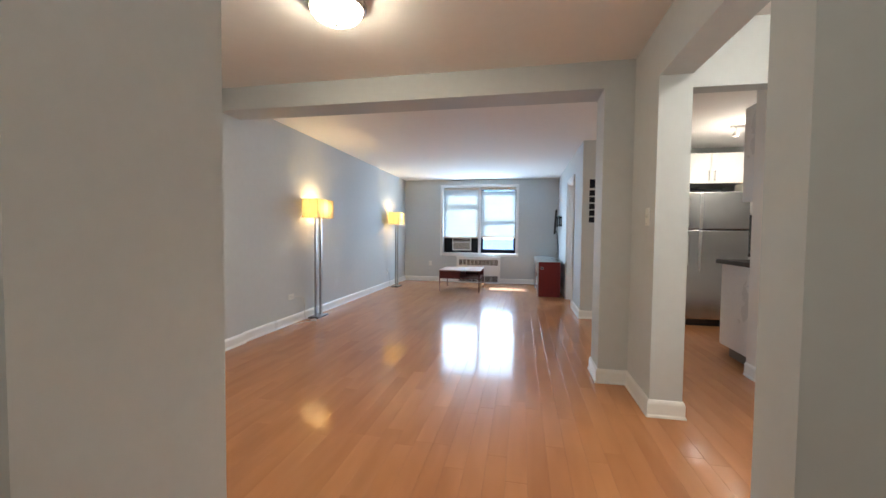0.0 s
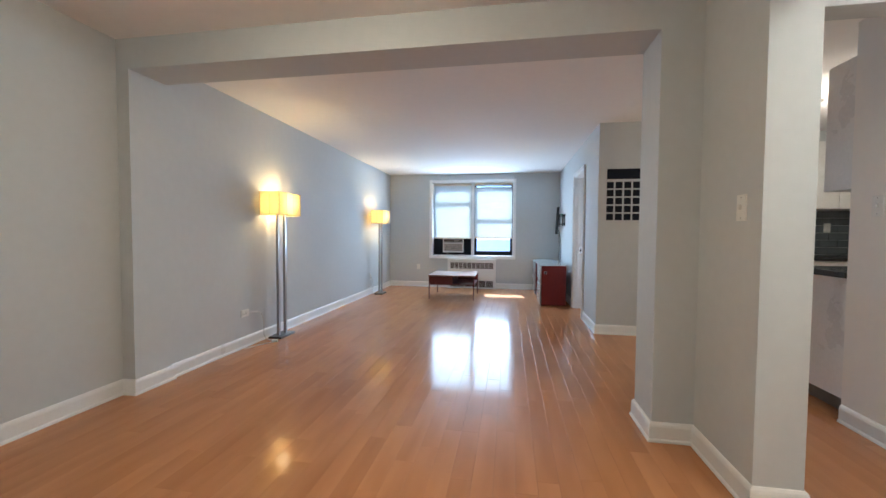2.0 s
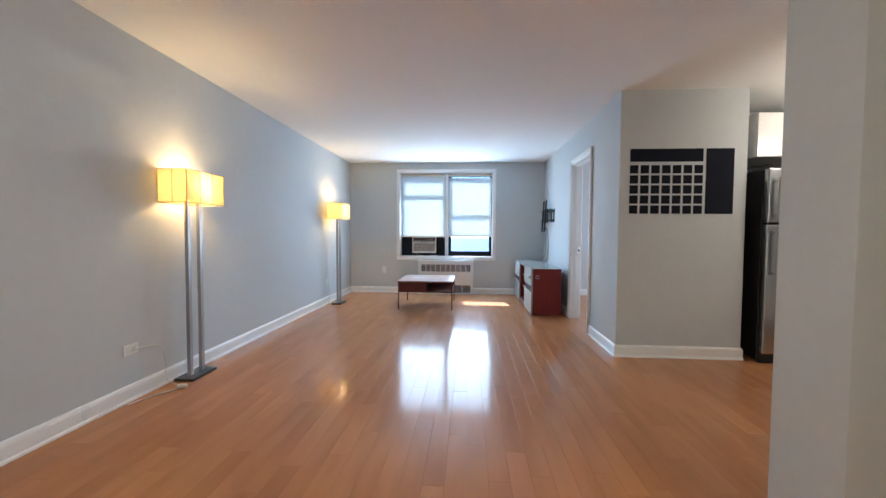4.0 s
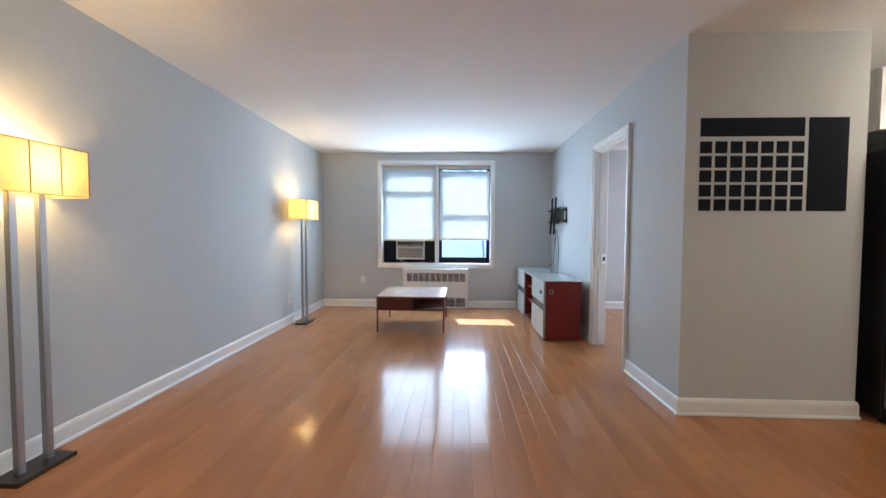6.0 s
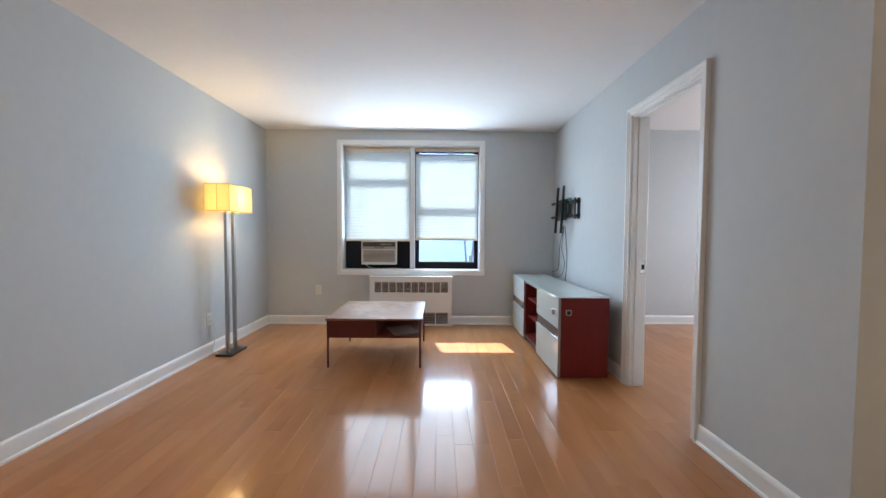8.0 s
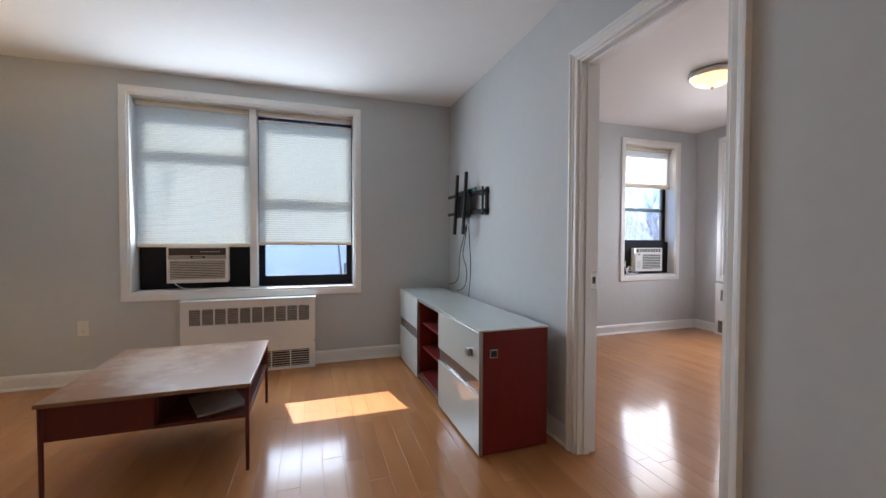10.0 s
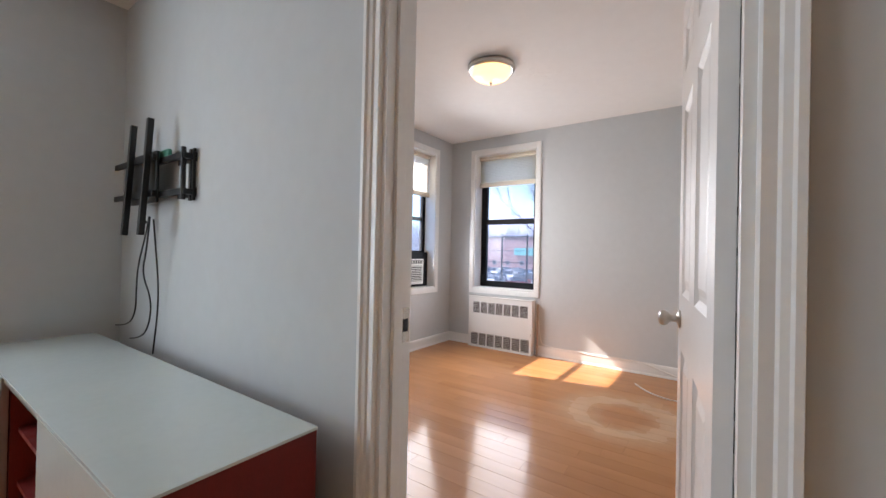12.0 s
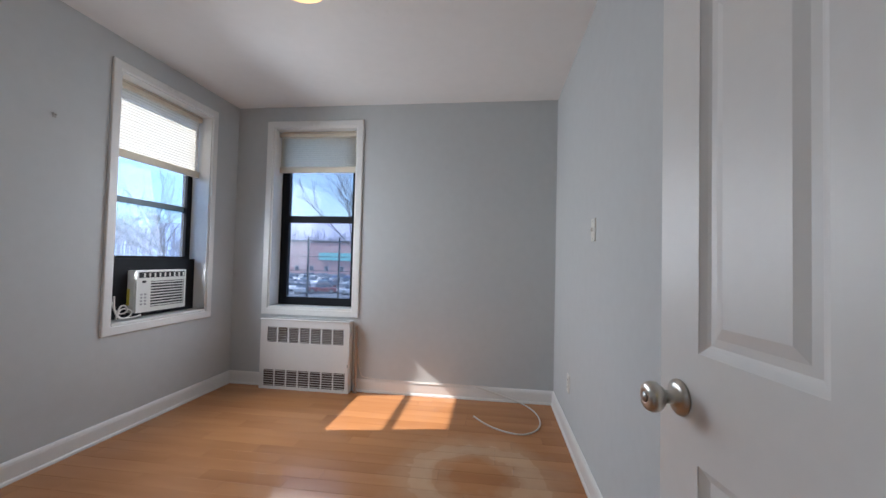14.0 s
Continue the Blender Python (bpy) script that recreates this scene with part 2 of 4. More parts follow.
M_GLASS_HAZY = pane_glass("milky_window_glass", (0.70, 0.77, 0.86), milk=0.09)
M_COUNTER = shader("black_granite", (0.02, 0.02, 0.022), 0.15, vary=0.5, scale=60)
M_CABINET = shader("white_cabinet", (0.74, 0.74, 0.72), 0.3)
M_BACKTILE = shader("grey_glass_tile", (0.10, 0.12, 0.13), 0.15)
M_GROUT = shader("pale_grout", (0.55, 0.55, 0.53), 0.8)

M_ACGREY = shader("grey_plastic", (0.33, 0.33, 0.31), 0.45)
# twig colour is paled to carry the distance haze
M_WOODS = shader("haze_paled_twigs", (0.40, 0.36, 0.40), 0.95, vary=0.1, scale=0.2)
# the hill's distance haze is put in as emission
M_HILL_GLOW = glow("hillside_haze_glow", (0.50, 0.49, 0.60), 0.22)
M_PIPE = shader("old_painted_pipe", (0.42, 0.33, 0.27), 0.6, vary=0.25, scale=10)
M_PAPER = shader("magazine_paper", (0.30, 0.27, 0.24), 0.5, vary=0.3, scale=20)
M_REDWOOD = shader("deep_red_wood", (0.155, 0.014, 0.011), 0.5, spec=0.3, vary=0.22, scale=5, stretch=(6, 6, 1), bump=0.05, bump_scale=40)
M_SMOKE = shader("smoked_glass", (0.16, 0.13, 0.12), 0.06, vary=0.05)
M_GREEN = shader("green_plastic", (0.03, 0.25, 0.16), 0.4)
M_REDTAG = shader("red_tag", (0.45, 0.04, 0.04), 0.5)
M_PAPERWHITE = shader("white_paper", (0.75, 0.75, 0.74), 0.7, vary=0.05)
M_CORD = shader("white_cord", (0.72, 0.70, 0.66), 0.45)
M_KICK = shader("grey_toe_kick", (0.16, 0.15, 0.14), 0.5)
M_FRSIDE = shader("black_fridge_side", (0.012, 0.012, 0.013), 0.45, vary=0.1, bump=0.02, bump_scale=300)
# vertical tone bands painted in for the steel's streaky reflections
M_FRSTEEL = shader("fridge_stainless", (0.55, 0.57, 0.60), 0.24, 1.0, vary=0.10, scale=1.5, stretch=(5, 5, 0.15))
M_ASPHALT = shader("worn_asphalt", (0.13, 0.135, 0.15), 0.85, vary=0.2, scale=0.4)
M_BARK = shader("grey_bark", (0.13, 0.11, 0.10), 0.9, vary=0.2)
M_CARGLASS = shader("dark_glass", (0.09, 0.11, 0.14), 0.08)
M_TYRE = shader("tyre_rubber", (0.02, 0.02, 0.02), 0.8)
M_ROOF = shader("flat_roof_felt", (0.12, 0.12, 0.12), 0.9)
M_BRICKFAR = shader("far_red_brick", (0.60, 0.36, 0.34), 0.85, vary=0.12)
M_FACADE = shader("pale_facade", (0.45, 0.43, 0.41), 0.85, vary=0.1, scale=0.6)


# ---- mesh helpers ----
def box(bm, x0, y0, z0, x1, y1, z1, bevel=0.0):
    made = bmesh.ops.create_cube(bm, size=1.0)["verts"]
    for v in made:
        v.co = Vector((x0 + (x1 - x0) * (v.co.x + 0.5), y0 + (y1 - y0) * (v.co.y + 0.5), z0 + (z1 - z0) * (v.co.z + 0.5)))
    if bevel:
        edges = list({e for v in made for e in v.link_edges})
        bmesh.ops.bevel(bm, geom=edges, offset=bevel, segments=2, affect="EDGES", profile=0.5)
    return bm


def boxed(x0, y0, z0, x1, y1, z1, bevel=0.0):
    return box(bmesh.new(), x0, y0, z0, x1, y1, z1, bevel)


def rod(bm, a, b, r, sides=12, r2=None):
    a, b = Vector(a), Vector(b)
    m = Matrix.Translation((a + b) / 2) @ (b - a).to_track_quat("Z", "Y").to_matrix().to_4x4()
    bmesh.ops.create_cone(bm, cap_ends=True, segments=sides, radius1=r, radius2=r if r2 is None else r2, depth=(b - a).length, matrix=m)
    return bm


def lathe(profile, sides=32, m=Matrix()):
    """A turned solid round z from (radius, height) pairs."""
    bm = bmesh.new()
    rings = []
    for r, z in profile:
        rings.append([bm.verts.new(m @ Vector((r * math.cos(2 * math.pi * k / sides), r * math.sin(2 * math.pi * k / sides), z))) for k in range(sides)])
    for a, b in zip(rings, rings[1:]):
        for k in range(sides):
            bm.faces.new((a[k], a[(k + 1) % sides], b[(k + 1) % sides], b[k]))
    for ring, flip in ((rings[0], True), (rings[-1], False)):
        bm.faces.new(ring[::-1] if flip else ring)
    bmesh.ops.recalc_face_normals(bm, faces=bm.faces)
    for f in bm.faces:
        f.smooth = True
    return bm


def part(name, bm, material, parent=None, label="", smooth=False):
    me = bpy.data.meshes.new(name)
    if smooth:
        for f in bm.faces:
            f.smooth = True
    bm.to_mesh(me)
    bm.free()
    me.materials.append(material)
    ob = new(name, me)
    if parent is not None:
        ob.parent = parent
    if label:
        tagged(ob, label)
    return ob


def thing(name, x, y, z, rz, label, category, group=""):
    ob = new(name)
    ob.empty_display_size = 0.1
    ob.matrix_basis = pose(x, y, z, 0, 0, rz)
    return tagged(ob, label, category, group)


def structure(ob, label, category):
    return tagged(ob, label, category, kind="structure")


def cord(name, pts, r, material, parent=None):
    c = bpy.data.curves.new(name, "CURVE")
    c.dimensions, c.bevel_depth, c.bevel_resolution = "3D", r, 2
    s = c.splines.new("NURBS")
    s.points.add(len(pts) - 1)
    for p, q in zip(s.points, pts):
        p.co = (*q, 1)
    s.use_endpoint_u, s.order_u = True, 3
    dg = new(name + "_guide", c)
    bpy.context.view_layer.update()
    me = bpy.data.meshes.new_from_object(dg.evaluated_get(bpy.context.evaluated_depsgraph_get()))
    bpy.data.objects.remove(dg)
    me.name = name
    me.materials.clear()
    me.materials.append(material)
    ob = new(name, me)
    if parent is not None:
        ob.parent = parent
    return ob


def slab(name, axis, p0, p1, a0, a1, z0, z1, holes, material, label, category="wall", parent=None):
    """A wall across axis from p0 to p1, along the other axis from a0 to a1, with openings (a0, a1, z0, z1) right through it."""
    us = sorted({a0, a1, *[h[0] for h in holes], *[h[1] for h in holes]})
    zs = sorted({z0, z1, *[h[2] for h in holes], *[h[3] for h in holes]})
    us, zs = [u for u in us if a0 <= u <= a1], [z for z in zs if z0 <= z <= z1]

    def solid(i, j):
        if not (0 <= i < len(us) - 1 and 0 <= j < len(zs) - 1):
            return False
        u, z = (us[i] + us[i + 1]) / 2, (zs[j] + zs[j + 1]) / 2
        return not any(h[0] < u < h[1] and h[2] < z < h[3] for h in holes)

    bm, cache = bmesh.new(), {}

    def vert(p, u, z):
        k = (p, u, z)
        if k not in cache:
            cache[k] = bm.verts.new((p, u, z) if axis == "x" else (u, p, z))
        return cache[k]

    for i in range(len(us) - 1):
        for j in range(len(zs) - 1):
            if not solid(i, j):
                continue
            ua, ub, za, zb = us[i], us[i + 1], zs[j], zs[j + 1]
            for p in (p0, p1):
                bm.faces.new([vert(p, u, z) for u, z in ((ua, za), (ub, za), (ub, zb), (ua, zb))])
            for di, dj, e in ((-1, 0, ((ua, za), (ua, zb))), (1, 0, ((ub, za), (ub, zb))), (0, -1, ((ua, za), (ub, za))), (0, 1, ((ua, zb), (ub, zb)))):
                if not solid(i + di, j + dj):
                    (u0, w0), (u1, w1) = e
                    bm.faces.new([vert(p0, u0, w0), vert(p0, u1, w1), vert(p1, u1, w1), vert(p1, u0, w0)])
    bmesh.ops.recalc_face_normals(bm, faces=bm.faces)
    ob = part(name, bm, material, parent)
    return structure(ob, label, category) if parent is None else ob


# ---- the large structure ----
H_LIV, H_FOY, H_BED = 2.425, 2.46, 2.48
LEFT, RIGHT, BACK = -2.67, 0.93, 9.235
W_LIV = (-1.735, 0.0, 0.675, 2.25)
W_B3 = (3.155, 3.965, 0.68, 2.28)
W_B2 = (8.18, 8.965, 0.68, 2.295)
DOOR = (6.475, 7.25, 0.0, 2.035)

structure(part("floor", boxed(-3.0, -2.2, -0.2, 4.75, 9.75, -0.014), M_SUB), "honey maple strip floor with lacquered boards", "floor")
structure(part("ceiling", boxed(-2.9, 3.3, H_LIV, 1.0, 9.4, 2.7), M_CEIL), "plain white plaster ceiling of the living room", "ceiling")
structure(part("ceiling", boxed(-2.9, -2.2, H_FOY, 4.75, 3.3, 2.7), M_CEIL), "plain white plaster ceiling of the foyer", "ceiling")
structure(part("ceiling", boxed(1.0, 3.3, H_LIV, 4.75, 6.42, 2.7), M_CEIL), "plain white plaster ceiling of the kitchen", "ceiling")
bed_ceiling = boxed(1.0, 6.42, H_BED, 4.75, 9.75, 2.7)
rng = random.Random(5)
for k in range(34):
    sx, sy = rng.uniform(0.008, 0.035), rng.uniform(0.008, 0.03)
    blob = Matrix.Translation((3.02 + rng.gauss(0, 0.09), 7.65 + rng.gauss(0, 0.06), H_BED)) @ Matrix.Diagonal((sx, sy, rng.uniform(0.001, 0.0028), 1))
    bmesh.ops.create_icosphere(bed_ceiling, subdivisions=1, radius=1.0, matrix=blob)
structure(part("ceiling", bed_ceiling, M_CEIL), "white bedroom ceiling with a small patch of rough plaster", "ceiling")

GREY = "smooth light grey painted wall"
slab("wall_west", "x", -2.9, LEFT, 3.22, BACK, 0, H_LIV, [], M_WALL, GREY)
slab("wall_foyer_west", "x", -2.9, -2.745, 1.06, 3.19, 0, H_FOY, [], M_WALL, GREY)
slab("wall_north", "y", BACK, 9.60, -2.9, 0.93, 0, 2.7, [W_LIV], M_WALL, "light grey wall with a wide double window")
slab("wall_bedroom_west", "x", RIGHT, 1.04, 5.63, 9.60, 0, 2.7, [DOOR], M_WALL, "light grey wall with a cased doorway")
slab("wall_bedroom_north", "y", 9.31, 9.51, 1.04, 4.65, 0, 2.7, [W_B3], M_WALL, "light grey bedroom wall with a deep window")
slab("wall_bedroom_east", "x", 4.30, 4.65, 6.48, 9.31, 0, 2.7, [W_B2], M_WALL, "light grey bedroom wall with a deep window")
slab("wall_bedroom_south", "y", 6.36, 6.48, 1.04, 4.65, 0, 2.7, [], M_WALL, GREY)
slab("wall_calendar", "y", 5.63, 5.74, 1.04, 2.03, 0, 2.7, [], M_WALL, "light grey wall with a dark painted calendar grid")
# foyer beam and piers
slab("beam", "y", 3.19, 3.49, -2.9, 0.94, 2.256, H_FOY, [], M_WALL, "light grey boxed ceiling beam", "beam")
slab("wall_pier_east", "y", 3.19, 3.488, 0.725, 0.94, 0, 2.256, [], M_WALL, "light grey pier under the beam")
slab("wall_column", "x", 0.94, 1.13, 0.85, 3.49, 0, H_FOY, [(0.0, 2.66, -1, 2.13)], M_WALL, "light grey wall end beside the kitchen passage")
slab("wall_header", "y", 2.70, 2.82, 1.13, 1.97, 2.06, H_FOY, [], M_WALL, "light grey header over the kitchen passage")
slab("wall_passage", "x", 1.97, 2.09, 0.85, 3.645, 0, H_FOY, [], M_KITWALL, "smooth warm white painted passage wall")
slab("wall_kitchen_return", "y", 3.55, 3.645, 2.09, 4.3, 0, H_LIV, [], M_KITWALL, "smooth warm white painted kitchen wall")
slab("wall_kitchen_east", "x", 4.3, 4.45, 3.55, 6.36, 0, H_LIV, [], M_WALL, GREY)
slab("wall_entry_east", "y", 0.73, 0.85, 0.574, 2.09, 0, H_FOY, [], M_WALL, GREY)
slab("wall_entry_west", "y", 0.53, 1.06, -2.9, -0.78, 0, H_FOY, [], M_WALL, GREY)
slab("wall_entry_south", "y", -2.2, -2.05, -2.9, 2.2, 0, H_FOY, [], M_WALL, GREY)
slab("wall_hall_west", "x", -1.55, -1.4, -2.05, 0.53, 0, H_FOY, [], M_WALL, GREY)
slab("wall_hall_east", "x", 1.5, 1.65, -2.05, 0.73, 0, H_FOY, [], M_WALL, GREY)


def sweep(path, n, profile, closed=False):
    """A moulding: the profile (in-plane offset to the left of the path, height along n) drawn along the path with mitred corners."""
    n, pts, bm = Vector(n), [Vector(p) for p in path], bmesh.new()
    k, rows = len(pts), []
    for i, p in enumerate(pts):
        before = (p - pts[i - 1]).normalized() if closed or i else None
        after = (pts[(i + 1) % k] - p).normalized() if closed or i < k - 1 else None
        a, b = n.cross(before or after), n.cross(after or before)
        m = (a + b) / (1 + a.dot(b))
        rows.append([bm.verts.new(p + m * u + n * v) for u, v in profile])
    for i in range(k if closed else k - 1):
        ra, rb = rows[i], rows[(i + 1) % k]
        for j in range(len(profile)):
            jj = (j + 1) % len(profile)
            bm.faces.new((ra[j], ra[jj], rb[jj], rb[j]))
    if not closed:
        bm.faces.new(rows[0][::-1]), bm.faces.new(rows[-1])
    bmesh.ops.recalc_face_normals(bm, faces=bm.faces)
    return bm


# ---- mouldings ----
BASE = [(-0.003, 0.0005), (0.022, 0.0005), (0.021, 0.012), (0.015, 0.02), (0.015, 0.085), (0.012, 0.098), (0.006, 0.108), (-0.003, 0.11)]
RUNS = [
    [(2.03, 5.735), (2.03, 5.63), (0.93, 5.63), (0.93, 6.419)],
    [(0.93, 7.306), (0.93, 9.235), (-0.35, 9.235)],
    [(-1.375, 9.235), (-2.67, 9.235), (-2.67, 3.49), (-2.645, 3.49), (-2.645, 3.19), (-2.745, 3.19), (-2.745, 1.06), (-0.78, 1.06), (-0.78, 0.53), (-1.4, 0.53)],
    [(0.574, 0.73), (0.574, 0.85), (1.97, 0.85), (1.97, 3.64)],
    [(1.04, 6.48), (4.30, 6.48), (4.30, 8.15)],
    [(4.30, 8.985), (4.30, 9.31), (1.04, 9.31), (1.04, 7.306)],
]
for run in RUNS:
    structure(part("baseboard", sweep([(x, y, 0) for x, y in run], (0, 0, 1), BASE), M_TRIM), "white painted baseboard with a shoe moulding", "baseboard")
structure(part("baseboard", sweep([(x, y, 0) for x, y in ((1.13, 2.66), (0.94, 2.66), (0.94, 3.19), (0.725, 3.19), (0.725, 3.49), (1.13, 3.49))], (0, 0, 1), BASE, True), M_TRIM), "white baseboard wrapped round the pier", "baseboard")
slab("wall_pier_west", "y", 3.19, 3.49, -2.9, -2.645, 0, 2.256, [], M_WALL, "light grey pier under the beam")

# doorway casing, jamb and stop
CASE = [(u * 0.78, v) for u, v in ((0.0, -0.002), (0.0, 0.012), (0.006, 0.016), (0.03, 0.014), (0.036, 0.019), (0.05, 0.021), (0.056, 0.027), (0.07, 0.027), (0.072, 0.02), (0.072, -0.002))]
y0, y1, _, zt = DOOR
door_1 = structure(new("door_1"), "white cased doorway to the bedroom", "doorway")
door_1.location = (RIGHT, (y0 + y1) / 2, 0)
hw = (y1 - y0) / 2
part("casing", sweep([(0, hw, 0), (0, hw, zt), (0, -hw, zt), (0, -hw, 0)], (-1, 0, 0), CASE), M_TRIM, door_1)
part("casing", sweep([(0.11, -hw + 0.03, zt), (0.11, hw, zt), (0.11, hw, 0)], (1, 0, 0), CASE), M_TRIM, door_1)
jb = boxed(-0.002, -hw, 0, 0.108, -hw + 0.017, zt)
box(jb, -0.002, hw - 0.014, 0, 0.112, hw, zt), box(jb, -0.002, -hw + 0.014, zt - 0.014, 0.112, hw - 0.014, zt)
part("jamb", jb, M_TRIM, door_1)
st = boxed(0.03, hw - 0.026, 0, 0.066, hw - 0.014, zt - 0.014, 0.002)
box(st, 0.03, -hw + 0.018, zt - 0.026, 0.066, hw - 0.026, zt - 0.014, 0.002)
part("stop", st, M_TRIM, door_1)
plate = part("strike_plate", boxed(0.072, hw - 0.0165, 0.86, 0.106, hw - 0.013, 0.955, 0.001), M_NICKEL, door_1, "satin nickel strike plate")
# hole drawn as a raised block, its shade put into the colour
part("latch_hole", boxed(0.080, hw - 0.018, 0.89, 0.098, hw - 0.016, 0.925), M_DARK, plate)


# ---- the open bedroom door ----
def panel_door(x, y, turn):
    w, t, h = 0.78, 0.034, 2.015
    d = thing("bedroom_door", x, y, 0.008, turn, "white six-panel bedroom door standing wide open", "door")
    cols = [(0.092, 0.32), (0.437, 0.667)]
    zs = [(0.23, 0.785), (0.977, 1.615), (1.745, 1.90)]
    holes = [(a, b, c, e) for a, b in cols for c, e in zs]
    leaf = boxed(0, 0.0105, 0, w, t - 0.0105, h)
    part("core", leaf, M_DOOR, d)
    for name, p0, p1 in (("front_frame", t - 0.0105, t), ("back_frame", 0.0, 0.0105)):
        slab(name, "y", p0, p1, 0, w, 0, h, holes, M_DOOR, "", "", d)
    for a, b, c, e in holes:
        for face, s in ((t - 0.0105, 1), (0.0105, -1)):
            bm = bmesh.new()
            rings = []
            for ins, dep in ((0.0, 0.0095), (0.012, 0.003), (0.018, 0.0005), (0.032, 0.0015), (0.052, 0.0075)):
                yy = face + s * dep
                rings.append([bm.verts.new(q) for q in ((a + ins, yy, c + ins), (b - ins, yy, c + ins), (b - ins, yy, e - ins), (a + ins, yy, e - ins))])
            for r0, r1 in zip(rings, rings[1:]):
                for k in range(4):
                    bm.faces.new((r0[k], r0[(k + 1) % 4], r1[(k + 1) % 4], r1[k]))
            bm.faces.new(rings[-1])
            bmesh.ops.recalc_face_normals(bm, faces=bm.faces)
            part("panel", bm, M_DOOR, d)
    prof = [(0.033, 0.0), (0.033, 0.004), (0.022, 0.008), (0.013, 0.012), (0.012, 0.03), (0.02, 0.036), (0.0275, 0.046), (0.028, 0.055), (0.024, 0.063), (0.014, 0.067), (0.011, 0.0655)]
    for s, yy in ((-90, t), (90, 0.0)):
        knob = part("knob", lathe(prof, 32, pose(w - 0.062, yy, 0.885, s)), M_NICKEL, d, "round satin nickel door knob")
        part("keyhole_disc", lathe([(0.010, 0.0655), (0.009, 0.0675)], 20, pose(w - 0.062, yy, 0.885, s)), M_STEEL, knob)
    part("latch_plate", boxed(w - 0.001, 0.006, 0.85, w + 0.0015, 0.029, 0.92), M_NICKEL, d)
    for z in (0.25, 1.78):
        hinge = rod(bmesh.new(), (-0.006, -0.004, z - 0.045), (-0.006, -0.004, z + 0.045), 0.006)
        part("hinge", hinge, M_DOOR, d)
    return d


panel_door(1.108, 6.492, 8.4)


# ---- windows ----
def window(name, m, w, z0, z1, depth, label):
    """A window in local axes: x along the wall from the opening's start, y outwards from the wall's face, z up."""
    win = structure(new(name), label, "window")
    win.matrix_basis = m
    flat = [(0.0, -0.003), (0.0, 0.012), (0.004, 0.015), (0.05, 0.015), (0.055, 0.011), (0.055, -0.003)]
    part("casing", sweep([(0, 0, z0), (0, 0, z1), (w, 0, z1), (w, 0, z0)], (0, -1, 0), flat, True), M_TRIM, win)
    lin = boxed(0, -0.002, z0, 0.012, depth, z1)
    box(lin, w - 0.012, -0.002, z0, w, depth, z1), box(lin, 0.012, -0.002, z1 - 0.012, w - 0.012, depth, z1)
    part("reveal", lin, M_TRIM, win)
    part("window_sill", boxed(0.012, -0.008, z0, w - 0.012, depth, z0 + 0.018, 0.004), M_TRIM, win)
    return win


def sash(win, x0, x1, z0, z1, y, stile=0.05, bottom=0.08, meet=None, mid=0.045, top=0.05, glass=None, pale=False):
    """A black double-hung sash pair: frame bars and panes."""
    holes = [(x0 + stile, x1 - stile, z0 + bottom, meet - mid / 2), (x0 + stile, x1 - stile, meet + mid / 2, z1 - top)]
    if pale:
        holes = [(x0 + stile, x1 - stile, z0 + bottom, z1 - top)]
    slab("window_frame", "y", y, y + 0.045, x0, x1, z0, z1, holes, M_BLACK, "", "", win)
    if pale:
        part("meeting_rail", boxed(x0 + stile, y + 0.026, meet - mid / 2, x1 - stile, y + 0.042, meet + mid / 2, 0.003), M_RAIL_PALE, win, "meeting rail behind the glass, painted pale for the haze")
    bead = None if pale else boxed(x0 + stile - 0.012, y - 0.012, meet - mid / 2 - 0.004, x1 - stile + 0.012, y, meet + mid / 2 + 0.004, 0.003)
    if bead is not None:
        part("meeting_rail", bead, M_BLACK, win)
    for a, b in ((z0 + bottom, meet - mid / 2), (meet + mid / 2, z1 - top)):
        p = part("pane", boxed(x0 + stile - 0.005, y + 0.02, a - 0.005, x1 - stile + 0.005, y + 0.024, b + 0.005), glass or M_GLASS, win)
        p.visible_shadow = False


